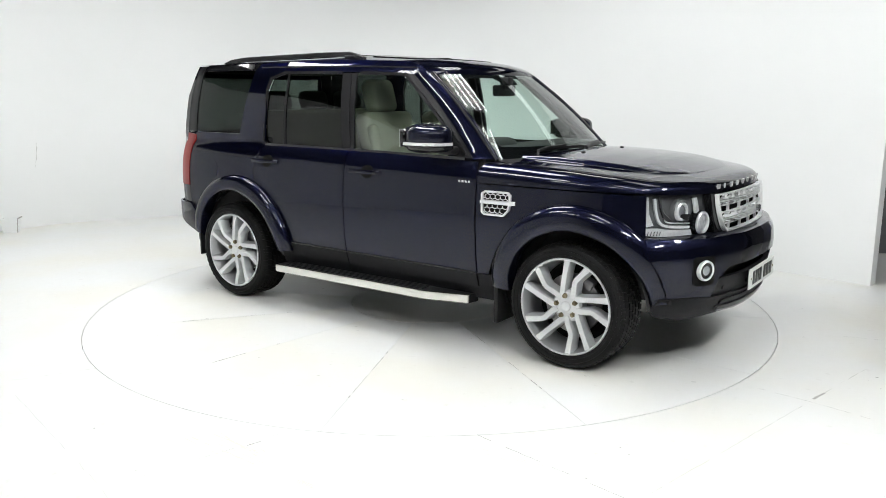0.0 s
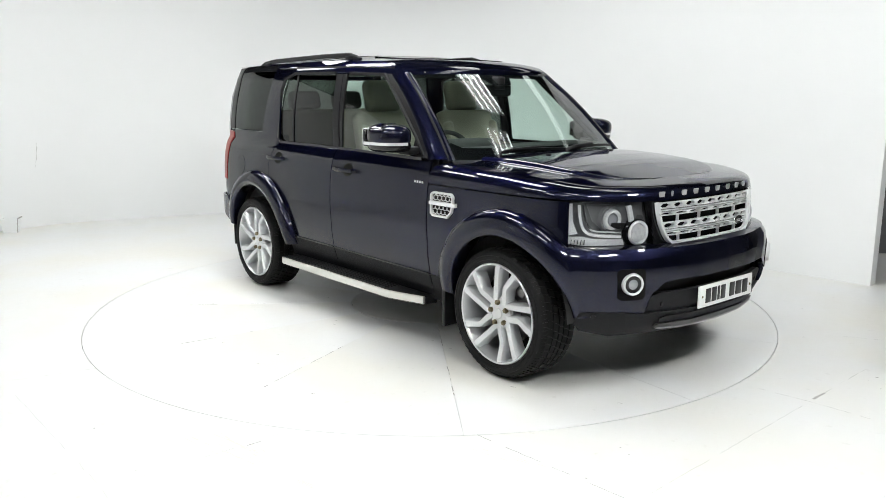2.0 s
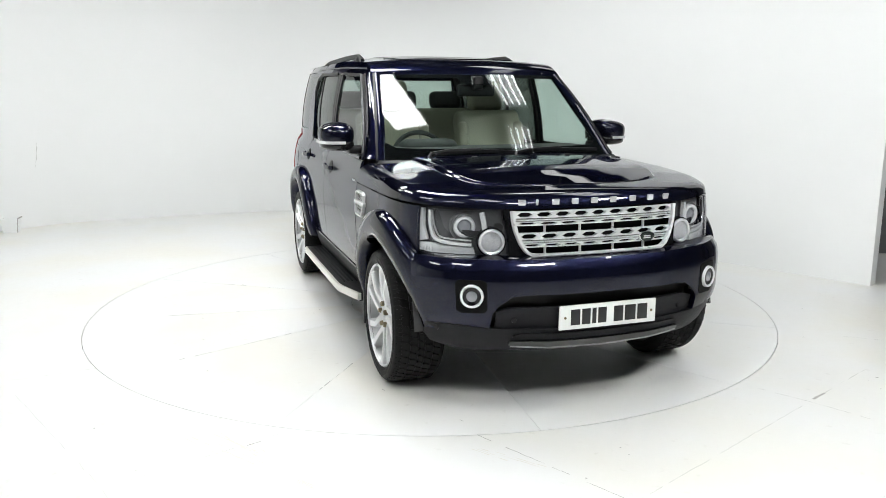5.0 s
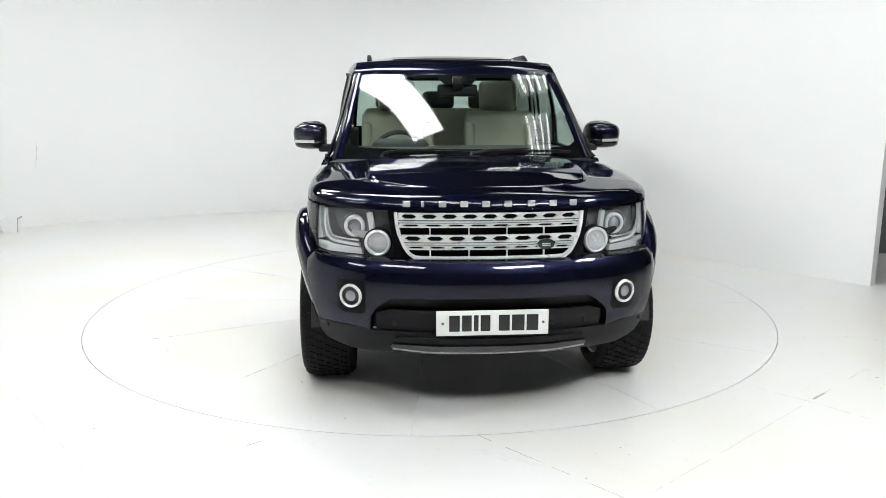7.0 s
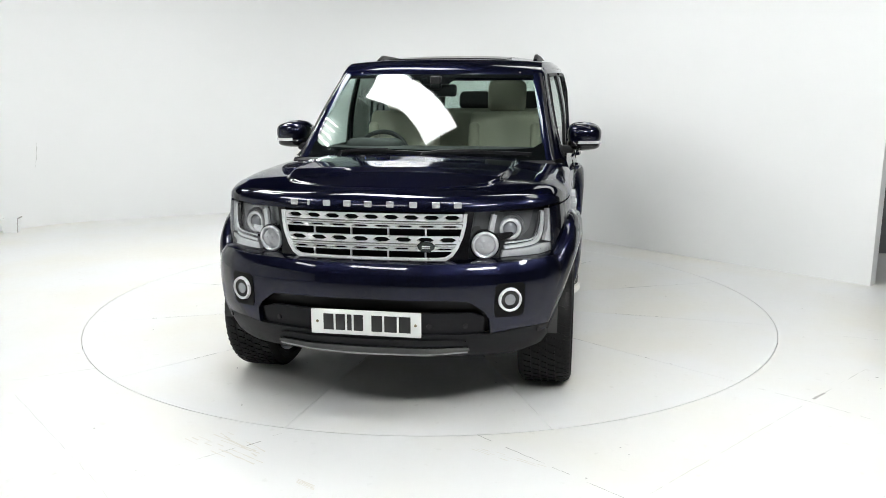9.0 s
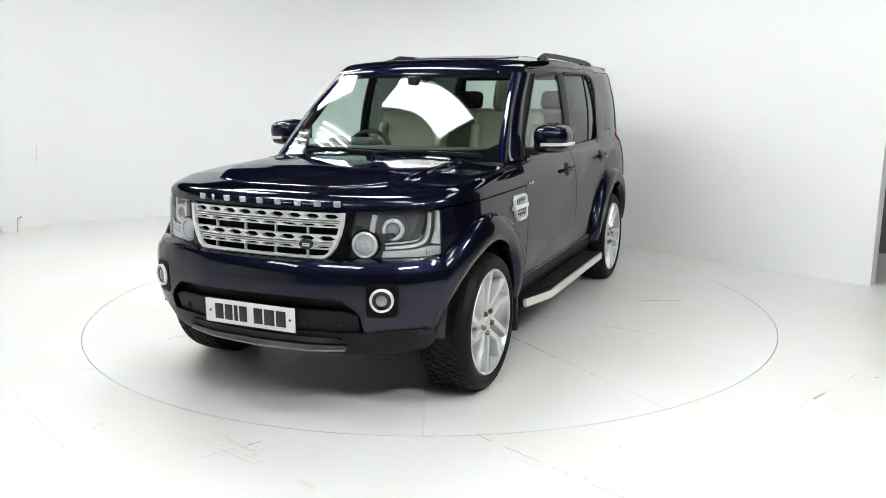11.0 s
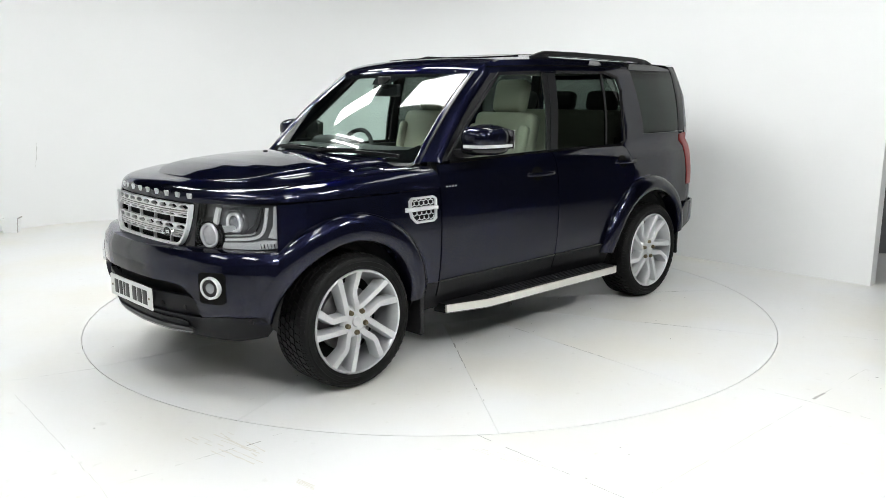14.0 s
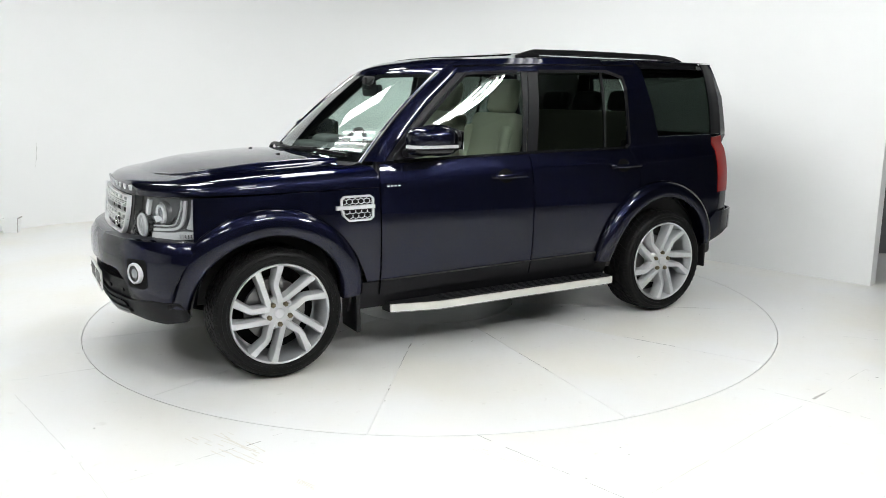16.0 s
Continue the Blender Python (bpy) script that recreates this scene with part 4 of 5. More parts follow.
    for k in range(5):
        a = 16 + 72 * k
        if k == 0:
            line = [out(-5, 0.060), out(2, 0.10), out(9, 0.156), out(8.0, 0.178), out(3, 0.225), out(0, R)]
            bent = part("spoke", spoke_mesh(line, [0.022, 0.0205, 0.0195, 0.0195, 0.0205, 0.024], [0.008, 0.016, 0.024, 0.026, 0.030, 0.032], -0.045), ALLOY, wheel, angle=28)
            p, q = out(56, 0.070), out(28, R)
            line = [p.lerp(q, t) for t in (0, 0.3, 0.6, 0.8, 1.0)]
            straight = part("spoke", spoke_mesh(line, [0.020, 0.0195, 0.0195, 0.0205, 0.024], [0.008, 0.018, 0.026, 0.030, 0.032], -0.045), ALLOY, wheel, angle=28)
            nut = part("lug_nut", lathe(bmesh.new(), [(0.0, 0.026), (0.011, 0.025), (0.015, 0.018), (0.016, 0.0)], 6, m=Matrix.Translation(out(38, 0.062))), NUT, wheel, "tarnished lug nut")
            obs = (bent, straight, nut)
        else:
            obs = [new(o.name.split(".")[0], o.data) for o in (bent, straight, nut)]
        for o in obs:
            o.parent = wheel
            o.rotation_euler.y = radians(a)
    part("brake_disc", lathe(bmesh.new(), [(0.07, -0.075), (0.175, -0.075), (0.178, -0.08), (0.178, -0.098), (0.07, -0.098)], 48), STEEL, wheel)
    part("brake_caliper", boxed(-0.06, 0.06, -0.125, -0.06, 0.12, 0.19, bevel=0.02), STEEL, wheel)
    part("back_plate", lathe(bmesh.new(), [(0.0, -0.13), (0.24, -0.13), (0.24, -0.14)], 40), DEEP_BLACK, wheel)
    return wheel


def build_wheels():
    w = build_wheel()
    spots = [(1.4425, 1, 0), (-1.4425, 1, -40), (1.4425, -1, -28), (-1.4425, -1, -32)]
    for i, (x, s, spin) in enumerate(spots):
        m = Matrix.Translation((x, s * 0.908, 0.3705)) @ (Matrix.Rotation(math.pi, 4, "Z") if s < 0 else Matrix()) @ Matrix.Rotation(radians(spin), 4, "Y")
        if i == 0:
            w.matrix_basis = m
        else:
            copy_thing(w, m)


build_wheels()


# ---- the car: front ----
def face_frame(p, n):
    """A pose at p whose y axis points along n, with z kept upright."""
    n = n.normalized()
    x = n.cross(Vector((0, 0, 1))).normalized()
    z = x.cross(n)
    m = Matrix((x, n, z)).transposed().to_4x4()
    m.translation = p
    return m


def normal_at(surf, a, b):
    return surf(a, b, 0.1) - surf(a, b, 0.0)


def ring_part(name, prof, m, mat, parent, n=40, label=""):
    return part(name, lathe(bmesh.new(), prof, n, m=m), mat, parent, label)


def ribbon(name, pts, surf, w, h, mat, parent, lift=0.0):
    """A raised strip along points of a surface."""
    path = [surf(a, b, lift) for a, b in pts]
    up = normal_at(surf, *pts[len(pts) // 2])
    return part(name, sweep(bmesh.new(), path, [(-w, -h), (w, -h), (w * 0.8, h), (-w * 0.8, h)], up=up), mat, parent)


def hex_bar(name, y0, y1, z0, z1, cells, surf, mat, parent, lift, fill=0.82, tall=0.72):
    """A grille bar pierced by a row of long hexagons."""
    bm = bmesh.new()
    w = (y1 - y0) / cells
    zm = (z0 + z1) / 2
    hz = (z1 - z0) / 2
    def add(pts):
        a = [bm.verts.new(surf(q_y(abs(y)) * (1 if y >= 0 else -1), z, lift)) for y, z in pts]
        b = [bm.verts.new(surf(q_y(abs(y)) * (1 if y >= 0 else -1), z, lift - 0.022)) for y, z in pts]
        bm.faces.new(a)
        n = len(pts)
        for i in range(n):
            bm.faces.new((a[i], a[(i + 1) % n], b[(i + 1) % n], b[i]))
    for k in range(cells):
        a = y0 + k * w
        m = a + w / 2
        r, s = w * fill / 2, w * fill * 0.24
        t = hz * tall
        for sg in (1, -1):
            add([(a, zm), (m - r, zm), (m - s, zm + sg * t), (m + s, zm + sg * t), (m + r, zm), (a + w, zm), (a + w, zm + sg * hz), (a, zm + sg * hz)])
    bmesh.ops.remove_doubles(bm, verts=bm.verts, dist=0.0002)
    bmesh.ops.recalc_face_normals(bm, faces=bm.faces)
    return part(name, bm, mat, parent, angle=25)


def build_front():
    # painted bumper with its ledge, arch to arch
    Q = lambda x=None, y=None: q_x(x, BUMPER) if x is not None else q_y(y, BUMPER)
    arch = [(Q(x=1.455 + 0.565 * math.cos(radians(a))), 0.37 + 0.565 * math.sin(radians(a))) for a in (46, 38, 30, 22, 14, 11)]
    half = [(0, 0.797), (Q(y=0.3), 0.797), (Q(y=0.6), 0.798), (Q(x=1.90), 0.80)] + arch + [(Q(y=0.70), 0.478), (Q(y=0.585), 0.462), (Q(y=0.572), 0.54), (Q(y=0.548), 0.575), (Q(y=0.48), 0.625), (Q(y=0.40), 0.632), (0, 0.634)]
    bumper = panel("front_bumper", both(half), bump, PAINT, car, thick=0.03, step=0.04)
    bm = bmesh.new()
    rows = []
    for k in range(61):
        t = -1 + 2 * k / 60
        a = bump(t * Q(x=1.90), 0.7965, 0.0)
        u = body(t * q_x(1.88), 0.80, -0.03)
        rows.append([bm.verts.new(p) for p in (a, a.lerp(u, 0.25) + Vector((0, 0, 0.006)), u + Vector((0, 0, 0.006)))])
    for a, b in zip(rows, rows[1:]):
        for i in range(2):
            bm.faces.new((a[i], a[i + 1], b[i + 1], b[i]))
    bmesh.ops.recalc_face_normals(bm, faces=bm.faces)
    part("bumper_ledge", bm, PAINT, bumper)
    # dark lower valance, air intake, undertray
    low = [(0, 0.456), (Q(y=0.58), 0.458), (Q(y=0.70), 0.472), (Q(x=1.975), 0.472), (Q(x=1.93), 0.40), (Q(x=1.96), 0.36), (Q(y=0.74), 0.325), (Q(y=0.5), 0.33), (0, 0.33)]
    panel("lower_valance", both(low), bump, PLASTIC, car, lift=-0.004, thick=0.03, step=0.04)
    panel("intake_back", both([(0, 0.64), (Q(y=0.57), 0.64), (Q(y=0.59), 0.45), (0, 0.45)]), bump, BLACK_SATIN, car, lift=-0.075, step=0.06)
    panel("plate_beam", both([(0, 0.565), (Q(y=0.50), 0.562), (Q(y=0.555), 0.545), (Q(y=0.560), 0.464), (Q(y=0.5), 0.459), (0, 0.457)]), bump, PLASTIC, car, lift=-0.022, thick=0.03, step=0.05)
    panel("intake_step", both([(0, 0.432), (Q(y=0.44), 0.432), (Q(y=0.475), 0.420), (Q(y=0.47), 0.398), (0, 0.394)]), bump, PLASTIC, car, lift=0.006, thick=0.05)
    skid = panel("skid_plate", both([(0, 0.386), (Q(y=0.30), 0.386), (Q(y=0.485), 0.388), (Q(y=0.495), 0.372), (Q(y=0.485), 0.362), (Q(y=0.3), 0.348), (0, 0.343)]), bump, SKID_FACE, car, lift=0.016, thick=0.05, label="grey skid plate with a bright lower edge")
    ribbon("skid_lip", [(math.copysign(Q(y=abs(y)), y), interp(abs(y), [0, 0.3, 0.485], [0.346, 0.351, 0.364])) for y in (-0.485, -0.4, -0.3, -0.15, 0.001, 0.15, 0.3, 0.4, 0.485)], bump, 0.004, 0.004, SKID, skid, lift=0.017)
    for y in (-0.47, -0.20, 0.30, 0.47, -0.80, 0.80):
        z = 0.50 if abs(y) < 0.6 else 0.45
        q = math.copysign(Q(y=min(abs(y), 0.74)) + (0.10 if abs(y) > 0.6 else 0), y)
        m = face_frame(bump(q, z, -0.018 if abs(y) < 0.6 else 0.0), normal_at(bump, q, z))
        ring_part("parking_sensor", [(0, 0.004), (0.012, 0.003), (0.013, -0.004)], m, BLACK_SATIN, bumper, 14)
    # number plate: plain bars stand for its characters
    plate = part("number_plate", boxed(2.272, 2.282, -0.266, 0.266, 0.457, 0.577, bevel=0.003), PLATE, car, "white number plate with dark bars")
    plate.matrix_basis = Matrix.Translation((0, 0, 0))
    x = -0.205
    for k, w in enumerate((0.050, 0.046, 0.022, 0.046, 0, 0.052, 0.060, 0.056)):
        if not w:
            x += 0.030
            continue
        part("character_bar", boxed(2.2815, 2.2835, x, x + w, 0.478, 0.556, bevel=0.0008), INK, plate)
        x += w + 0.010
    for y in (-0.235, 0.24):
        ring_part("plate_screw", [(0, 0.004), (0.006, 0.003), (0.007, 0)], face_frame(Vector((2.282, y, 0.517)), Vector((1, 0, 0))), NUT, plate, 10)
    # fog lamps
    for s in (1, -1):
        q, z = s * Q(y=0.662), 0.628
        pod = [(q + s * a * 0.88, z + b * 0.88) for a, b in ((-0.085, -0.075), (-0.07, -0.095), (0.06, -0.098), (0.088, -0.08), (0.092, 0.07), (0.075, 0.088), (-0.06, 0.088), (-0.082, 0.072))]
        lamp = panel("fog_lamp", pod, bump, DEEP_BLACK, car, lift=0.003, thick=0.01, step=0.03)
        n = (normal_at(bump, q, z).normalized() + Vector((0.2, 0, 0))).normalized()
        m = face_frame(bump(q, z, 0.004), n)
        ring_part("bright_ring", [(0.044, 0.006), (0.046, 0.014), (0.051, 0.017), (0.056, 0.013), (0.058, -0.01)], m, SILVER, lamp)
        ring_part("bowl", [(0.0, 0.004), (0.022, 0.004), (0.024, 0.008), (0.044, 0.010)], m, BLACK_GLOSS, lamp)
        ring_part("lens", [(0.0, 0.014), (0.015, 0.012), (0.027, 0.008), (0.030, 0.0)], m, LENS, lamp, 24)
    # head lamps
    for s in (1, -1):
        qo, qi = q_x(1.862), q_y(0.498)
        edge = [(qo, 0.808), (qo + 0.004, 1.028), (qi, 1.030), (q_y(0.492), 0.96), (q_y(0.478), 0.93), (q_y(0.468), 0.85), (q_y(0.468), 0.798), (q_y(0.6), 0.800)]
        edge = [(s * a, b) for a, b in edge]
        lamp = panel("head_lamp", edge, body, LAMP_HOUSING, car, lift=-0.055, thick=0.03, label="clear head lamp with projector and round lamp")
        panel("cover", edge, body, LAMP_GLASS, lamp, lift=0.0, thick=0.05, step=0.03)
        wide = qo - q_y(0.468)
        at = lambda f: s * (qo - f * wide)
        panel("corner_reflector", [(at(0.012), 0.858), (at(0.016), 1.022), (at(0.05), 1.022), (at(0.065), 0.93), (at(0.12), 0.87)], body, LAMP_WHITE, lamp, lift=-0.016, thick=0.02)
        panel("bright_bracket", [(at(0.52), 0.925), (at(0.50), 0.900), (at(0.80), 0.868), (at(0.82), 0.915)], body, CHROME, lamp, lift=-0.030, thick=0.01)
        panel("indicator", [(at(0.012), 0.815), (at(0.012), 0.853), (at(0.17), 0.855), (at(0.30), 0.845), (at(0.64), 0.838), (at(0.66), 0.808), (at(0.2), 0.808)], body, LAMP_WHITE, lamp, lift=-0.018, thick=0.02)
        for k in range(5):
            f = 0.05 + 0.036 * k
            ribbon("reflector_rib", [(at(f), 0.815), (at(f + 0.004), 0.826), (at(f + 0.008), 0.838)], body, 0.0022, 0.004, CHROME, lamp, lift=-0.014)
        panel("dark_insert", [(at(0.22), 1.016), (at(0.30), 0.93), (at(0.42), 0.885), (at(0.66), 0.88), (at(0.72), 0.93), (at(0.70), 1.016)], body, LAMP_DARK, lamp, lift=-0.045, thick=0.01)
        for o, zz in ((0.0, 0.0), (0.045, 0.022)):
            pts = catmull([(0.13 + o, 1.015, 0), (0.15 + o, 0.94 + zz, 0), (0.20 + o, 0.885 + zz, 0), (0.32, 0.862 + zz, 0), (0.62, 0.852 + zz, 0)], 8)
            ribbon("light_guide", [(at(p.x), p.y) for p in pts], body, 0.0085 if o == 0 else 0.005, 0.008, LAMP_WHITE if o == 0 else CHROME, lamp, lift=-0.024)
        ribbon("light_guide", [(at(0.72), 1.01), (at(0.745), 0.965), (at(0.76), 0.92)], body, 0.014, 0.008, LAMP_WHITE, lamp, lift=-0.026)
        q, z = s * q_y(0.672), 0.938
        n = (normal_at(body, q, z).normalized() + Vector((1.1, 0, 0))).normalized()
        m = face_frame(body(q, z, -0.045), n)
        ring_part("projector_ring", [(0.034, 0.010), (0.038, 0.018), (0.047, 0.020), (0.053, 0.014), (0.056, -0.01)], m, LAMP_WHITE, lamp)
        ring_part("projector_lens", [(0.0, 0.018), (0.015, 0.016), (0.028, 0.010), (0.035, 0.002)], m, LENS, lamp, 28)
        ring_part("projector_shroud", [(0.056, 0.0), (0.064, 0.006), (0.070, 0.0), (0.074, -0.02)], m, LAMP_DARK, lamp)
        q, z = s * q_y(0.548), 0.868
        n = (normal_at(body, q, z).normalized() + Vector((0.8, 0, 0))).normalized()
        m = face_frame(body(q, z, -0.040), n)
        ring_part("round_lamp", [(0.0, 0.012), (0.048, 0.014), (0.050, 0.030), (0.058, 0.034), (0.064, 0.028), (0.066, -0.02)], m, LAMP_WHITE, lamp)
        ring_part("round_gap", [(0.0645, 0.020), (0.068, 0.022), (0.0715, 0.018), (0.072, -0.02)], m, BLACK_GLOSS, lamp)
        ring_part("round_lens", [(0.0, 0.026), (0.025, 0.0255), (0.046, 0.021), (0.050, 0.014)], m, ROUND_LENS, lamp, 28)
        for k in range(7):
            r = 0.0 if k == 6 else 0.028
            c = m @ Vector((r * math.cos(k * math.pi / 3), 0.026, r * math.sin(k * math.pi / 3)))
            ring_part("reflector_cell", [(0.0, 0.0015), (0.009, 0.002), (0.0125, 0.0005)], face_frame(c, n), ROUND_LENS, lamp, 6)
    # black mask and the pierced grille
    panel("mask_back", both([(0, 1.034), (q_y(0.49), 1.034), (q_y(0.475), 0.79), (0, 0.79)]), body, BLACK_SATIN, car, lift=-0.065, step=0.08)
    for s in (1, -1):
        panel("grille_cheek", [(s * q_y(a), b) for a, b in ((0.492, 1.03), (0.450, 1.032), (0.438, 0.94), (0.405, 0.86), (0.372, 0.815), (0.34, 0.795), (0.465, 0.795), (0.463, 0.85), (0.474, 0.93))], body, BLACK_GLOSS, car, lift=0.0, thick=0.05)
    panel("grille_chin", both([(0, 0.806), (q_y(0.36), 0.806), (q_y(0.36), 0.795), (0, 0.795)]), body, BLACK_GLOSS, car, lift=0.0, thick=0.05)
    grille = panel("grille", both([(0, 1.03), (q_y(0.45), 1.03), (q_y(0.43), 0.93), (q_y(0.36), 0.80), (0, 0.80)]), body, DEEP_BLACK, car, lift=-0.045, step=0.08, label="silver grille with rows of hexagon holes")
    half = [(0.449, 1.022), (0.443, 0.965), (0.432, 0.92), (0.408, 0.862), (0.385, 0.828), (0.358, 0.810), (0.32, 0.806), (0.2, 0.805), (0.0, 0.8045)]
    pts = [(q_y(y), z) for y, z in half]
    ribbon("grille_frame", pts + [(-a, b) for a, b in pts[-2::-1]], body, 0.0085, 0.012, SILVER, grille, lift=0.014)
    hex_bar("grille_bar", -0.436, 0.436, 0.986, 1.018, 9, body, SILVER, grille, 0.012)
    ribbon("grille_bar", [(q_y(abs(y)) * (1 if y > 0 else -1), 0.977) for y in (-0.438, -0.3, -0.15, 0.001, 0.15, 0.3, 0.438)], body, 0.003, 0.010, SILVER, grille, lift=0.004)
    hex_bar("grille_bar", -0.432, 0.432, 0.950, 0.969, 8, body, SILVER, grille, 0.012, fill=0.88, tall=0.62)
    hex_bar("grille_bar", -0.420, 0.420, 0.881, 0.914, 8, body, SILVER, grille, 0.012)
    ribbon("grille_bar", [(q_y(abs(y)) * (1 if y > 0 else -1), 0.872) for y in (-0.412, -0.3, -0.15, 0.001, 0.15, 0.3, 0.412)], body, 0.003, 0.010, SILVER, grille, lift=0.004)
    hex_bar("grille_bar", -0.402, 0.402, 0.845, 0.864, 8, body, SILVER, grille, 0.012, fill=0.88, tall=0.62)
    for y in (-0.285, -0.10, 0.082, 0.262):
        for z0, z1 in ((0.914, 0.950), (0.810, 0.845)):
            q = q_y(abs(y)) * (1 if y > 0 else -1)
            p = body(q, (z0 + z1) / 2, 0.0)
            part("grille_strut", boxed(p.x - 0.012, p.x + 0.004, y - 0.003, y + 0.003, z0 - 0.002, z1 + 0.002), SILVER, grille)
    m = face_frame(body(q_y(0.268), 0.868, 0.016), Vector((1, 0.06, 0)))
    m = m @ Matrix.Diagonal((1.12, 1.0, 0.62, 1))
    badge = ring_part("oval_badge", [(0.0, 0.008), (0.034, 0.007), (0.036, 0.004)], m, surface("dark_badge", (0.025, 0.032, 0.028), 0.25), grille, 32, "dark oval badge with bright rim")
    ring_part("badge_rim", [(0.034, 0.004), (0.036, 0.010), (0.041, 0.009), (0.043, 0.0)], m, CHROME, badge, 32)
    for dz in (0.005, -0.009):
        p = m @ Vector((0, 0.008, dz))
        part("badge_bar", boxed(p.x, p.x + 0.0015, p.y - 0.02, p.y + 0.02, p.z - 0.003, p.z + 0.003), CHROME, badge)
    # bright blocks along the bonnet's lip
    for k, y in enumerate((-0.400, -0.323, -0.227, -0.123, -0.019, 0.089, 0.202, 0.311, 0.414)):
        q = q_y(abs(y)) * (1 if y >= 0 else -1)
        z = 1.060
        p = body(q, z, 0.002)
        n = normal_at(body, q, z)
        m = face_frame(p, n) @ Matrix.Rotation(radians(-10), 4, "X")
        w = 0.006 if k == 1 else 0.018
        part("badge_block", boxed(-w, w, -0.004, 0.006, -0.0145, 0.0145, bevel=0.003, m=m), LETTER, car)


def build_side_trim(s):
    skin = left if s > 0 else right
    # air vent behind the front wheel
    vent = [(0.868, 0.985), (0.885, 0.998), (1.045, 0.998), (1.062, 0.985), (1.066, 0.935), (1.055, 0.895), (1.02, 0.862), (0.89, 0.862), (0.872, 0.875)]
    v = panel("side_vent", vent, skin, DEEP_BLACK, car, lift=0.002, thick=0.02, label="black side vent with bright mesh and frame")
    ribbon("vent_frame", vent + vent[:1], skin, 0.0062, 0.009, SILVER, v, lift=0.008)
    ribbon("vent_blade", [(0.862, 0.937), (0.95, 0.937), (1.03, 0.937), (1.098, 0.938)], skin, 0.012, 0.010, SILVER, v, lift=0.012)
    for row, z in enumerate((0.880, 0.907, 0.962, 0.986)):
        bm = bmesh.new()
        for k in range(6):
            x = 0.888 + 0.036 * k + (0.018 if row % 2 else 0)
            if x > 1.05 or (row < 1 and x > 1.01):
                continue
            for dx, dz in ((0.018, -0.007), (-0.018, -0.007), (0.0, 0.013)):
                a, b = skin(x, z, 0.006), skin(x + dx, z + dz, 0.006)
                sweep(bm, [a, b], [(-0.002, -0.002), (0.002, -0.002), (0.002, 0.002), (-0.002, 0.002)], up=(0, s, 0))
        part("vent_mesh", bm, SILVER, v)
    # door handles
    for x, z in ((-0.085, 1.062), (-1.07, 1.085)):
        # Flat black oval on the skin: shade of the handle's hollow as colour.
        cup = panel("handle_hollow_shade", ring_pts(x + 0.02, z, 0.055, 0.045, 0, 360, 20)[:-1], skin, DEEP_BLACK, car, lift=0.003, thick=0.005, step=0.03)
        path = [skin(x + d, z, o) for d, o in ((-0.128, 0.008), (-0.115, 0.028), (-0.05, 0.040), (0.05, 0.040), (0.115, 0.028), (0.128, 0.008))]
        part("door_handle", sweep(bmesh.new(), path, [(-0.013, -0.008), (0.013, -0.008), (0.013, 0.006), (0.006, 0.010), (-0.006, 0.010), (-0.013, 0.006)], up=(0, s, 0)), PAINT, cup)
    # small bright badge on the front door
    for k in range(4):
        x = 0.69 + 0.024 * k if s < 0 else 0.762 - 0.024 * k
        part("badge_block", boxed(-0.008, 0.008, -0.001, 0.002, -0.007, 0.007, bevel=0.001, m=face_frame(skin(x, 1.047, 0.001), Vector((0, s, 0)))), CHROME, car)
    # side step with its bright edge
    step = bmesh.new()
    plan = [(-0.93, 0.80), (-0.93, 0.955), (-0.90, 0.968), (0.45, 0.968), (0.52, 0.955), (0.745, 0.895), (0.76, 0.80)]
    top = [step.verts.new((x, s * y, 0.328)) for x, y in plan]
    bot = [step.verts.new((x, s * y, 0.272)) for x, y in plan]
    step.faces.new(top)
    step.faces.new(bot[::-1])
    for i in range(len(plan)):
        j = (i + 1) % len(plan)
        step.faces.new((top[i], top[j], bot[j], bot[i]))
    bmesh.ops.recalc_face_normals(step, faces=step.faces)
    board = part("side_step", step, BLACK_SATIN, car, "black side step with bright metal edge")
    edge = [(-0.925, s * 0.962, 0.303), (-0.90, s * 0.975, 0.303), (0.0, s * 0.975, 0.303), (0.45, s * 0.975, 0.303), (0.50, s * 0.966, 0.303), (0.54, s * 0.955, 0.303), (0.752, s * 0.898, 0.303)]
    part("bright_edge", sweep(bmesh.new(), edge, [(-0.010, -0.023), (0.010, -0.023), (0.013, -0.016), (0.013, 0.016), (0.010, 0.023), (-0.010, 0.023)]), STEP_ALU, board)
    for k in range(4):
        y = 0.845 + 0.028 * k
        part("tread_rib", boxed(-0.86, 0.42, s * y - 0.006, s * y + 0.006, 0.327, 0.333, bevel=0.002), BLACK_SATIN, board)
    part("mudflap", boxed(0.955, 0.985, 0.70 * s if s > 0 else -0.925, 0.925 if s > 0 else -0.70, 0.19, 0.44, bevel=0.008), BLACK_SATIN, car)
    # door mirror
    def shell(x0, x1, y0, y1, z0, z1, mat, name, parent, label=""):
        bm = bmesh.new()
        bmesh.ops.create_uvsphere(bm, u_segments=36, v_segments=20, radius=1)
        for v in bm.verts:
            c = [math.copysign(abs(a) ** 0.66, a) for a in v.co]
            taper = 1 - 0.16 * max(0, c[1])
            front = 1.0 if c[0] < 0 else 0.92
            v.co = Vector(((x0 + x1) / 2 + c[0] * (x1 - x0) / 2 * taper, s * ((y0 + y1) / 2 + c[1] * (y1 - y0) / 2), (z0 + z1) / 2 + c[2] * (z1 - z0) / 2 * taper * front))
        bmesh.ops.recalc_face_normals(bm, faces=bm.faces)
        return part(name, bm, mat, parent, label, angle=60)
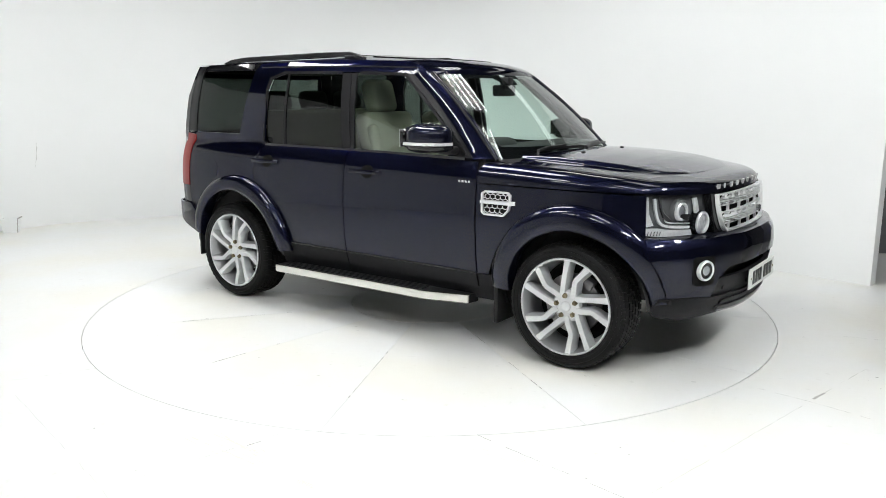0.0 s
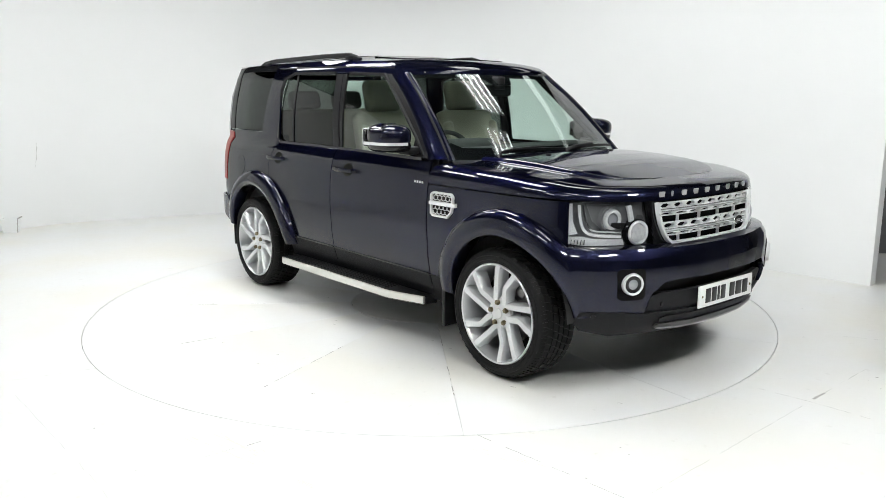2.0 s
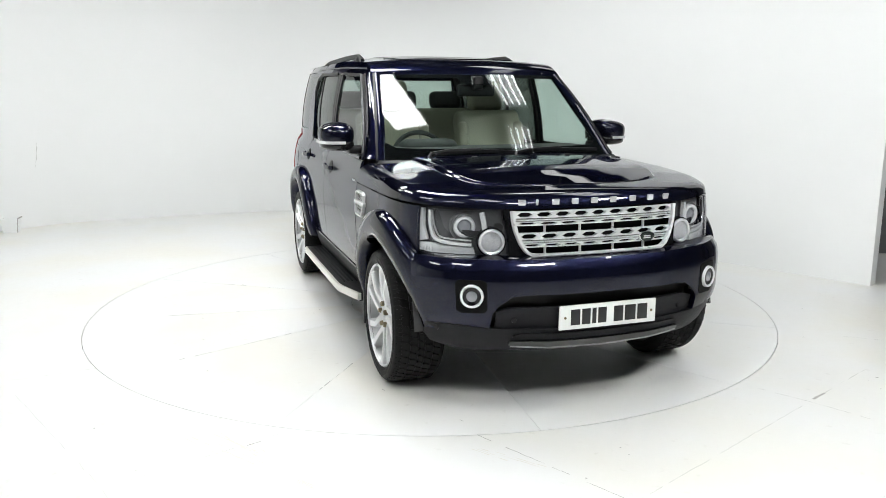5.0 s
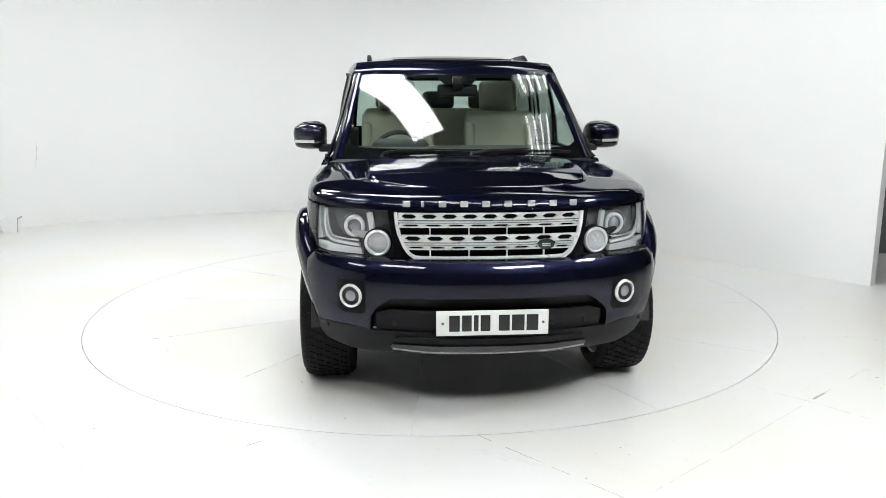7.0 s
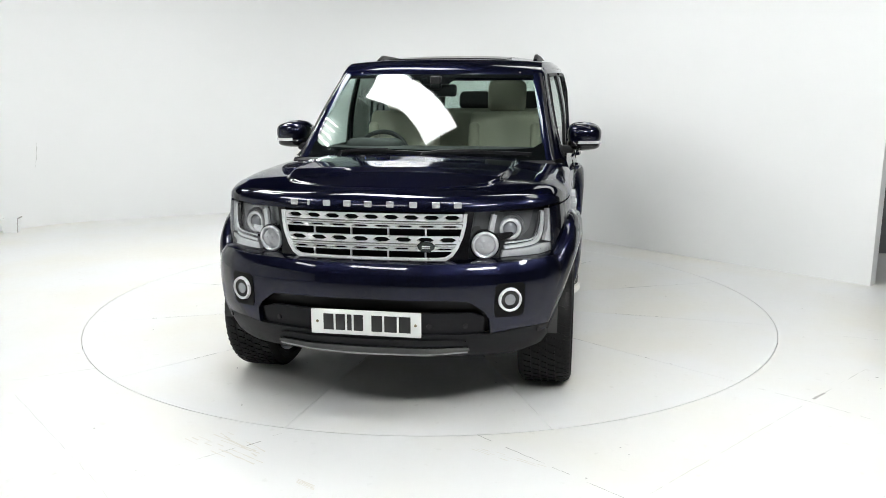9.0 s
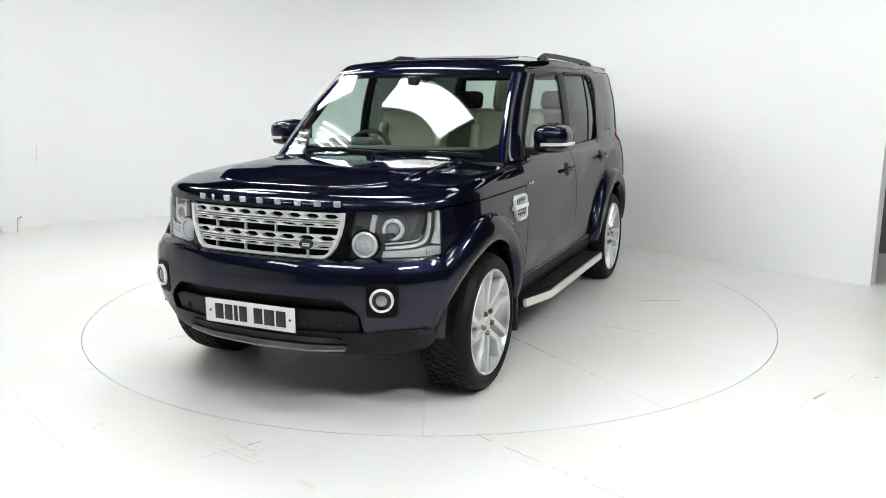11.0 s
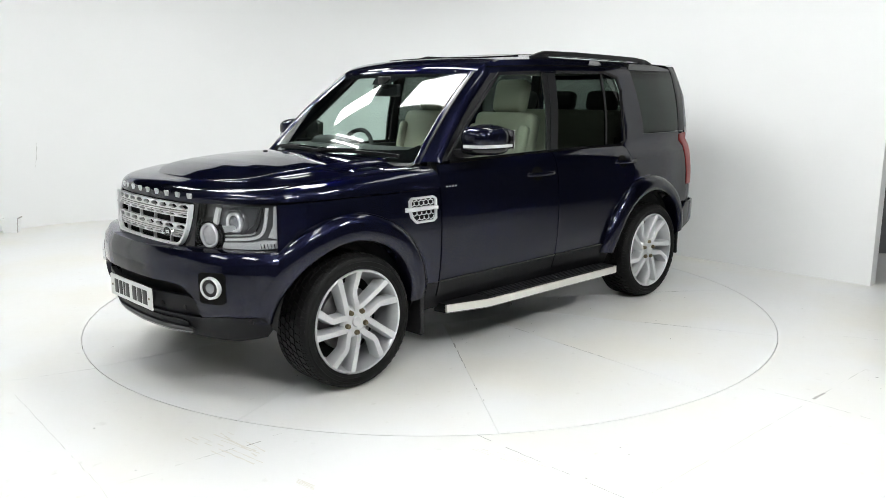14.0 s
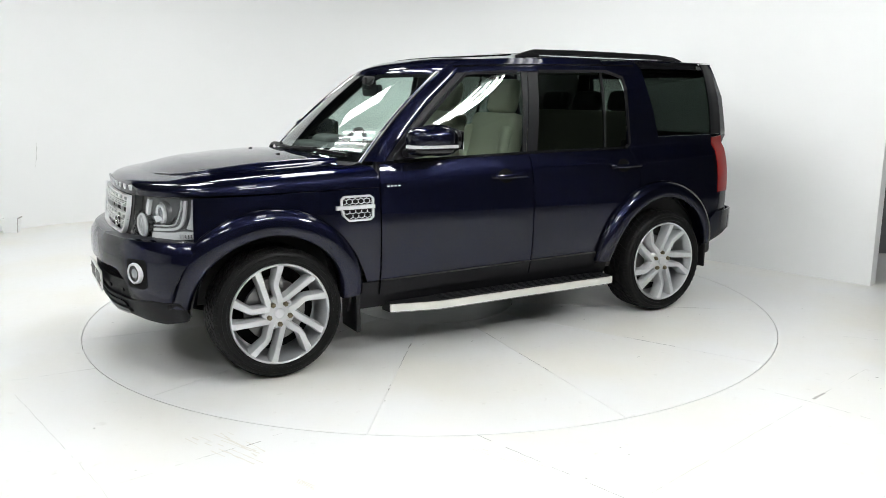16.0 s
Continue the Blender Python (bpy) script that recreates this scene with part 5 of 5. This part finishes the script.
    mirror = shell(0.350, 0.660, 0.872, 1.088, 1.238, 1.396, PAINT, "door_mirror", car, "navy door mirror with black underside")
    shell(0.350, 0.657, 0.872, 1.080, 1.212, 1.30, BLACK_GLOSS, "mirror_base", mirror)
    shell(0.337, 0.395, 0.888, 1.070, 1.236, 1.375, BLACK_GLOSS, "mirror_bezel", mirror)
    part("mirror_glass", boxed(0.331, 0.338, (0.905 if s > 0 else -1.054), (1.054 if s > 0 else -0.905), 1.25, 1.36, bevel=0.003), CHROME, mirror)
    part("mirror_arm", boxed(0.52, 0.63, (0.80 if s > 0 else -0.92), (0.92 if s > 0 else -0.80), 1.202, 1.25, bevel=0.014), BLACK_SATIN, mirror)
    strip = [(0.385, s * 1.080, 1.272), (0.525, s * 1.082, 1.272), (0.610, s * 1.066, 1.272), (0.647, s * 1.015, 1.272), (0.657, s * 0.945, 1.272)]
    part("indicator_strip", sweep(bmesh.new(), strip, [(-0.004, -0.009), (0.004, -0.009), (0.004, 0.009), (-0.004, 0.009)]), LAMP_WHITE, mirror)


build_front()
for side in (1, -1):
    build_side_trim(side)


# ---- the car: cabin and underside ----
def pad(x0, x1, y0, y1, z0, z1, r, m=None):
    return boxed(x0, x1, y0, y1, z0, z1, bevel=r, m=m, seg=4)


def build_seat(x, y, wide, mat, name):
    seat = part(name, pad(x - 0.26, x + 0.27, y - wide / 2, y + wide / 2, 0.76, 0.90, 0.05), mat, car, "cream leather seat")
    lean = Matrix.Translation((x - 0.22, y, 0.84)) @ Matrix.Rotation(radians(-15), 4, "Y")
    part("backrest", pad(-0.075, 0.075, -wide / 2, wide / 2, -0.02, 0.62, 0.055, lean), mat, seat)
    n = 1 if wide < 0.7 else 3
    for k in range(n):
        c = 0 if n == 1 else (k - 1) * 0.42
        part("headrest", pad(-0.055, 0.055, c - 0.145, c + 0.145, 0.62, 0.86 if n == 1 else 0.78, 0.05, lean), mat if n == 1 else DARK_CLOTH, seat)
        for d in (-0.05, 0.05):
            part("headrest_post", boxed(-0.008, 0.008, c + d - 0.008, c + d + 0.008, 0.58, 0.68, m=lean), CHROME, seat)
        if n == 1:
            for d in (-1, 1):
                part("bolster", pad(0.03, 0.11, d * wide * 0.43 - 0.04, d * wide * 0.43 + 0.04, 0.05, 0.52, 0.035, lean), mat, seat)


def build_cabin():
    part("cabin_floor", boxed(-2.05, 0.95, -0.80, 0.80, 0.50, 0.56), DARK_CLOTH, car)
    for s in (1, -1):
        part("door_card", boxed(-1.15, 0.80, 0.80 * s - 0.02, 0.80 * s + 0.02, 0.55, 1.185, bevel=0.012), DARK_CLOTH, car)
        part("door_card_inlay", boxed(-1.1, 0.6, 0.775 * s - 0.01, 0.775 * s + 0.01, 0.80, 1.10, bevel=0.008), LEATHER, car)
        part("load_side", boxed(-2.05, -1.16, 0.77 * s - 0.03, 0.77 * s + 0.03, 0.55, 1.25, bevel=0.01), DARK_CLOTH, car)
    lining = part("headlining", boxed(-2.0, 0.16, 0.42, 0.66, 1.735, 1.75, bevel=0.006), GREY_LINING, car)
    part("lining_side", boxed(-2.0, 0.16, -0.66, -0.42, 1.735, 1.75, bevel=0.006), GREY_LINING, lining)
    for x0, x1 in ((-2.0, -1.72), (-0.64, -0.42), (0.04, 0.16)):
        part("lining_bar", boxed(x0, x1, -0.415, 0.415, 1.735, 1.75, bevel=0.006), GREY_LINING, lining)
    dash = part("dashboard", pad(0.52, 1.0, -0.78, 0.78, 0.86, 1.15, 0.07), DARK_CLOTH, car)
    part("dash_top", pad(0.54, 0.86, -0.69, 0.69, 1.10, 1.238, 0.045), DARK_CLOTH, dash)
    part("instrument_hood", pad(0.50, 0.70, -0.58, -0.20, 1.12, 1.285, 0.06), DARK_CLOTH, dash)
    part("centre_console", pad(0.0, 0.6, -0.12, 0.12, 0.56, 0.95, 0.03), DARK_CLOTH, car)
    part("bulkhead", boxed(0.94, 1.0, -0.78, 0.78, 0.45, 1.12), DARK_CLOTH, car)
    tilt = Matrix.Translation((0.44, -0.39, 1.14)) @ Matrix.Rotation(radians(-22), 4, "Y")
    ring = [tilt @ Vector((0, 0.19 * math.cos(2 * math.pi * k / 40), 0.19 * math.sin(2 * math.pi * k / 40))) for k in range(40)]
    wheel = part("steering_wheel", sweep(bmesh.new(), ring, disc_shape(0.016, 8), closed=True, up=(1, 0, 0.3)), DARK_CLOTH, car)
    part("wheel_boss", pad(-0.02, 0.05, -0.085, 0.085, -0.075, 0.07, 0.03, tilt), DARK_CLOTH, wheel)
    for a in (0, 180, 270):
        v = Vector((0, math.cos(radians(a)), math.sin(radians(a))))
        part("wheel_spoke", sweep(bmesh.new(), [tilt @ (v * 0.06), tilt @ (v * 0.185)], [(-0.018, -0.008), (0.018, -0.008), (0.018, 0.008), (-0.018, 0.008)], up=(1, 0, 0.3)), DARK_CLOTH, wheel)
    build_seat(0.02, -0.39, 0.54, LEATHER, "front_seat")
    build_seat(0.02, 0.39, 0.54, LEATHER, "front_seat")
    build_seat(-1.06, 0.0, 1.34, LEATHER, "rear_bench")
    m = part("interior_mirror", pad(0.42, 0.46, -0.135, 0.135, 1.555, 1.635, 0.018), BLACK_SATIN, car)
    part("mirror_stalk", pad(0.42, 0.50, -0.035, 0.035, 1.60, 1.69, 0.015), BLACK_SATIN, m)
    for s in (1, -1):
        part("sun_visor", pad(0.12, 0.33, s * 0.34 - 0.21, s * 0.34 + 0.21, 1.70, 1.718, 0.006), GREY_LINING, car)
    # underside
    part("underbody", boxed(-2.1, 0.95, -0.78, 0.78, 0.34, 0.48, bevel=0.03), DARK_CLOTH, car)
    part("engine_bay", boxed(0.93, 2.05, -0.52, 0.52, 0.36, 0.98, bevel=0.04), DARK_CLOTH, car)
    for x in (1.4425, -1.4425):
        part("axle", lathe(bmesh.new(), [(0.0, -0.72), (0.045, -0.72), (0.045, 0.72), (0.0, 0.72)], 14, m=Matrix.Translation((x, 0, 0.35))), DARK_CLOTH, car)
        part("differential", pad(x - 0.16, x + 0.16, -0.14, 0.14, 0.24, 0.46, 0.07), DARK_CLOTH, car)


build_cabin()


# ---- motion ----
def motions():
    rows, disc = [], []
    for k in range(33):
        t = k * 0.5
        a = turn_angle(t)
        m = pose(0, 0, 0, 0, 0, a)
        disc.append((t, m))
        rows.append((t, m @ Matrix.Translation((CAR_X, CAR_Y, 0))))
    walk(TURNTABLE, disc)
    walk(car, rows)


motions()
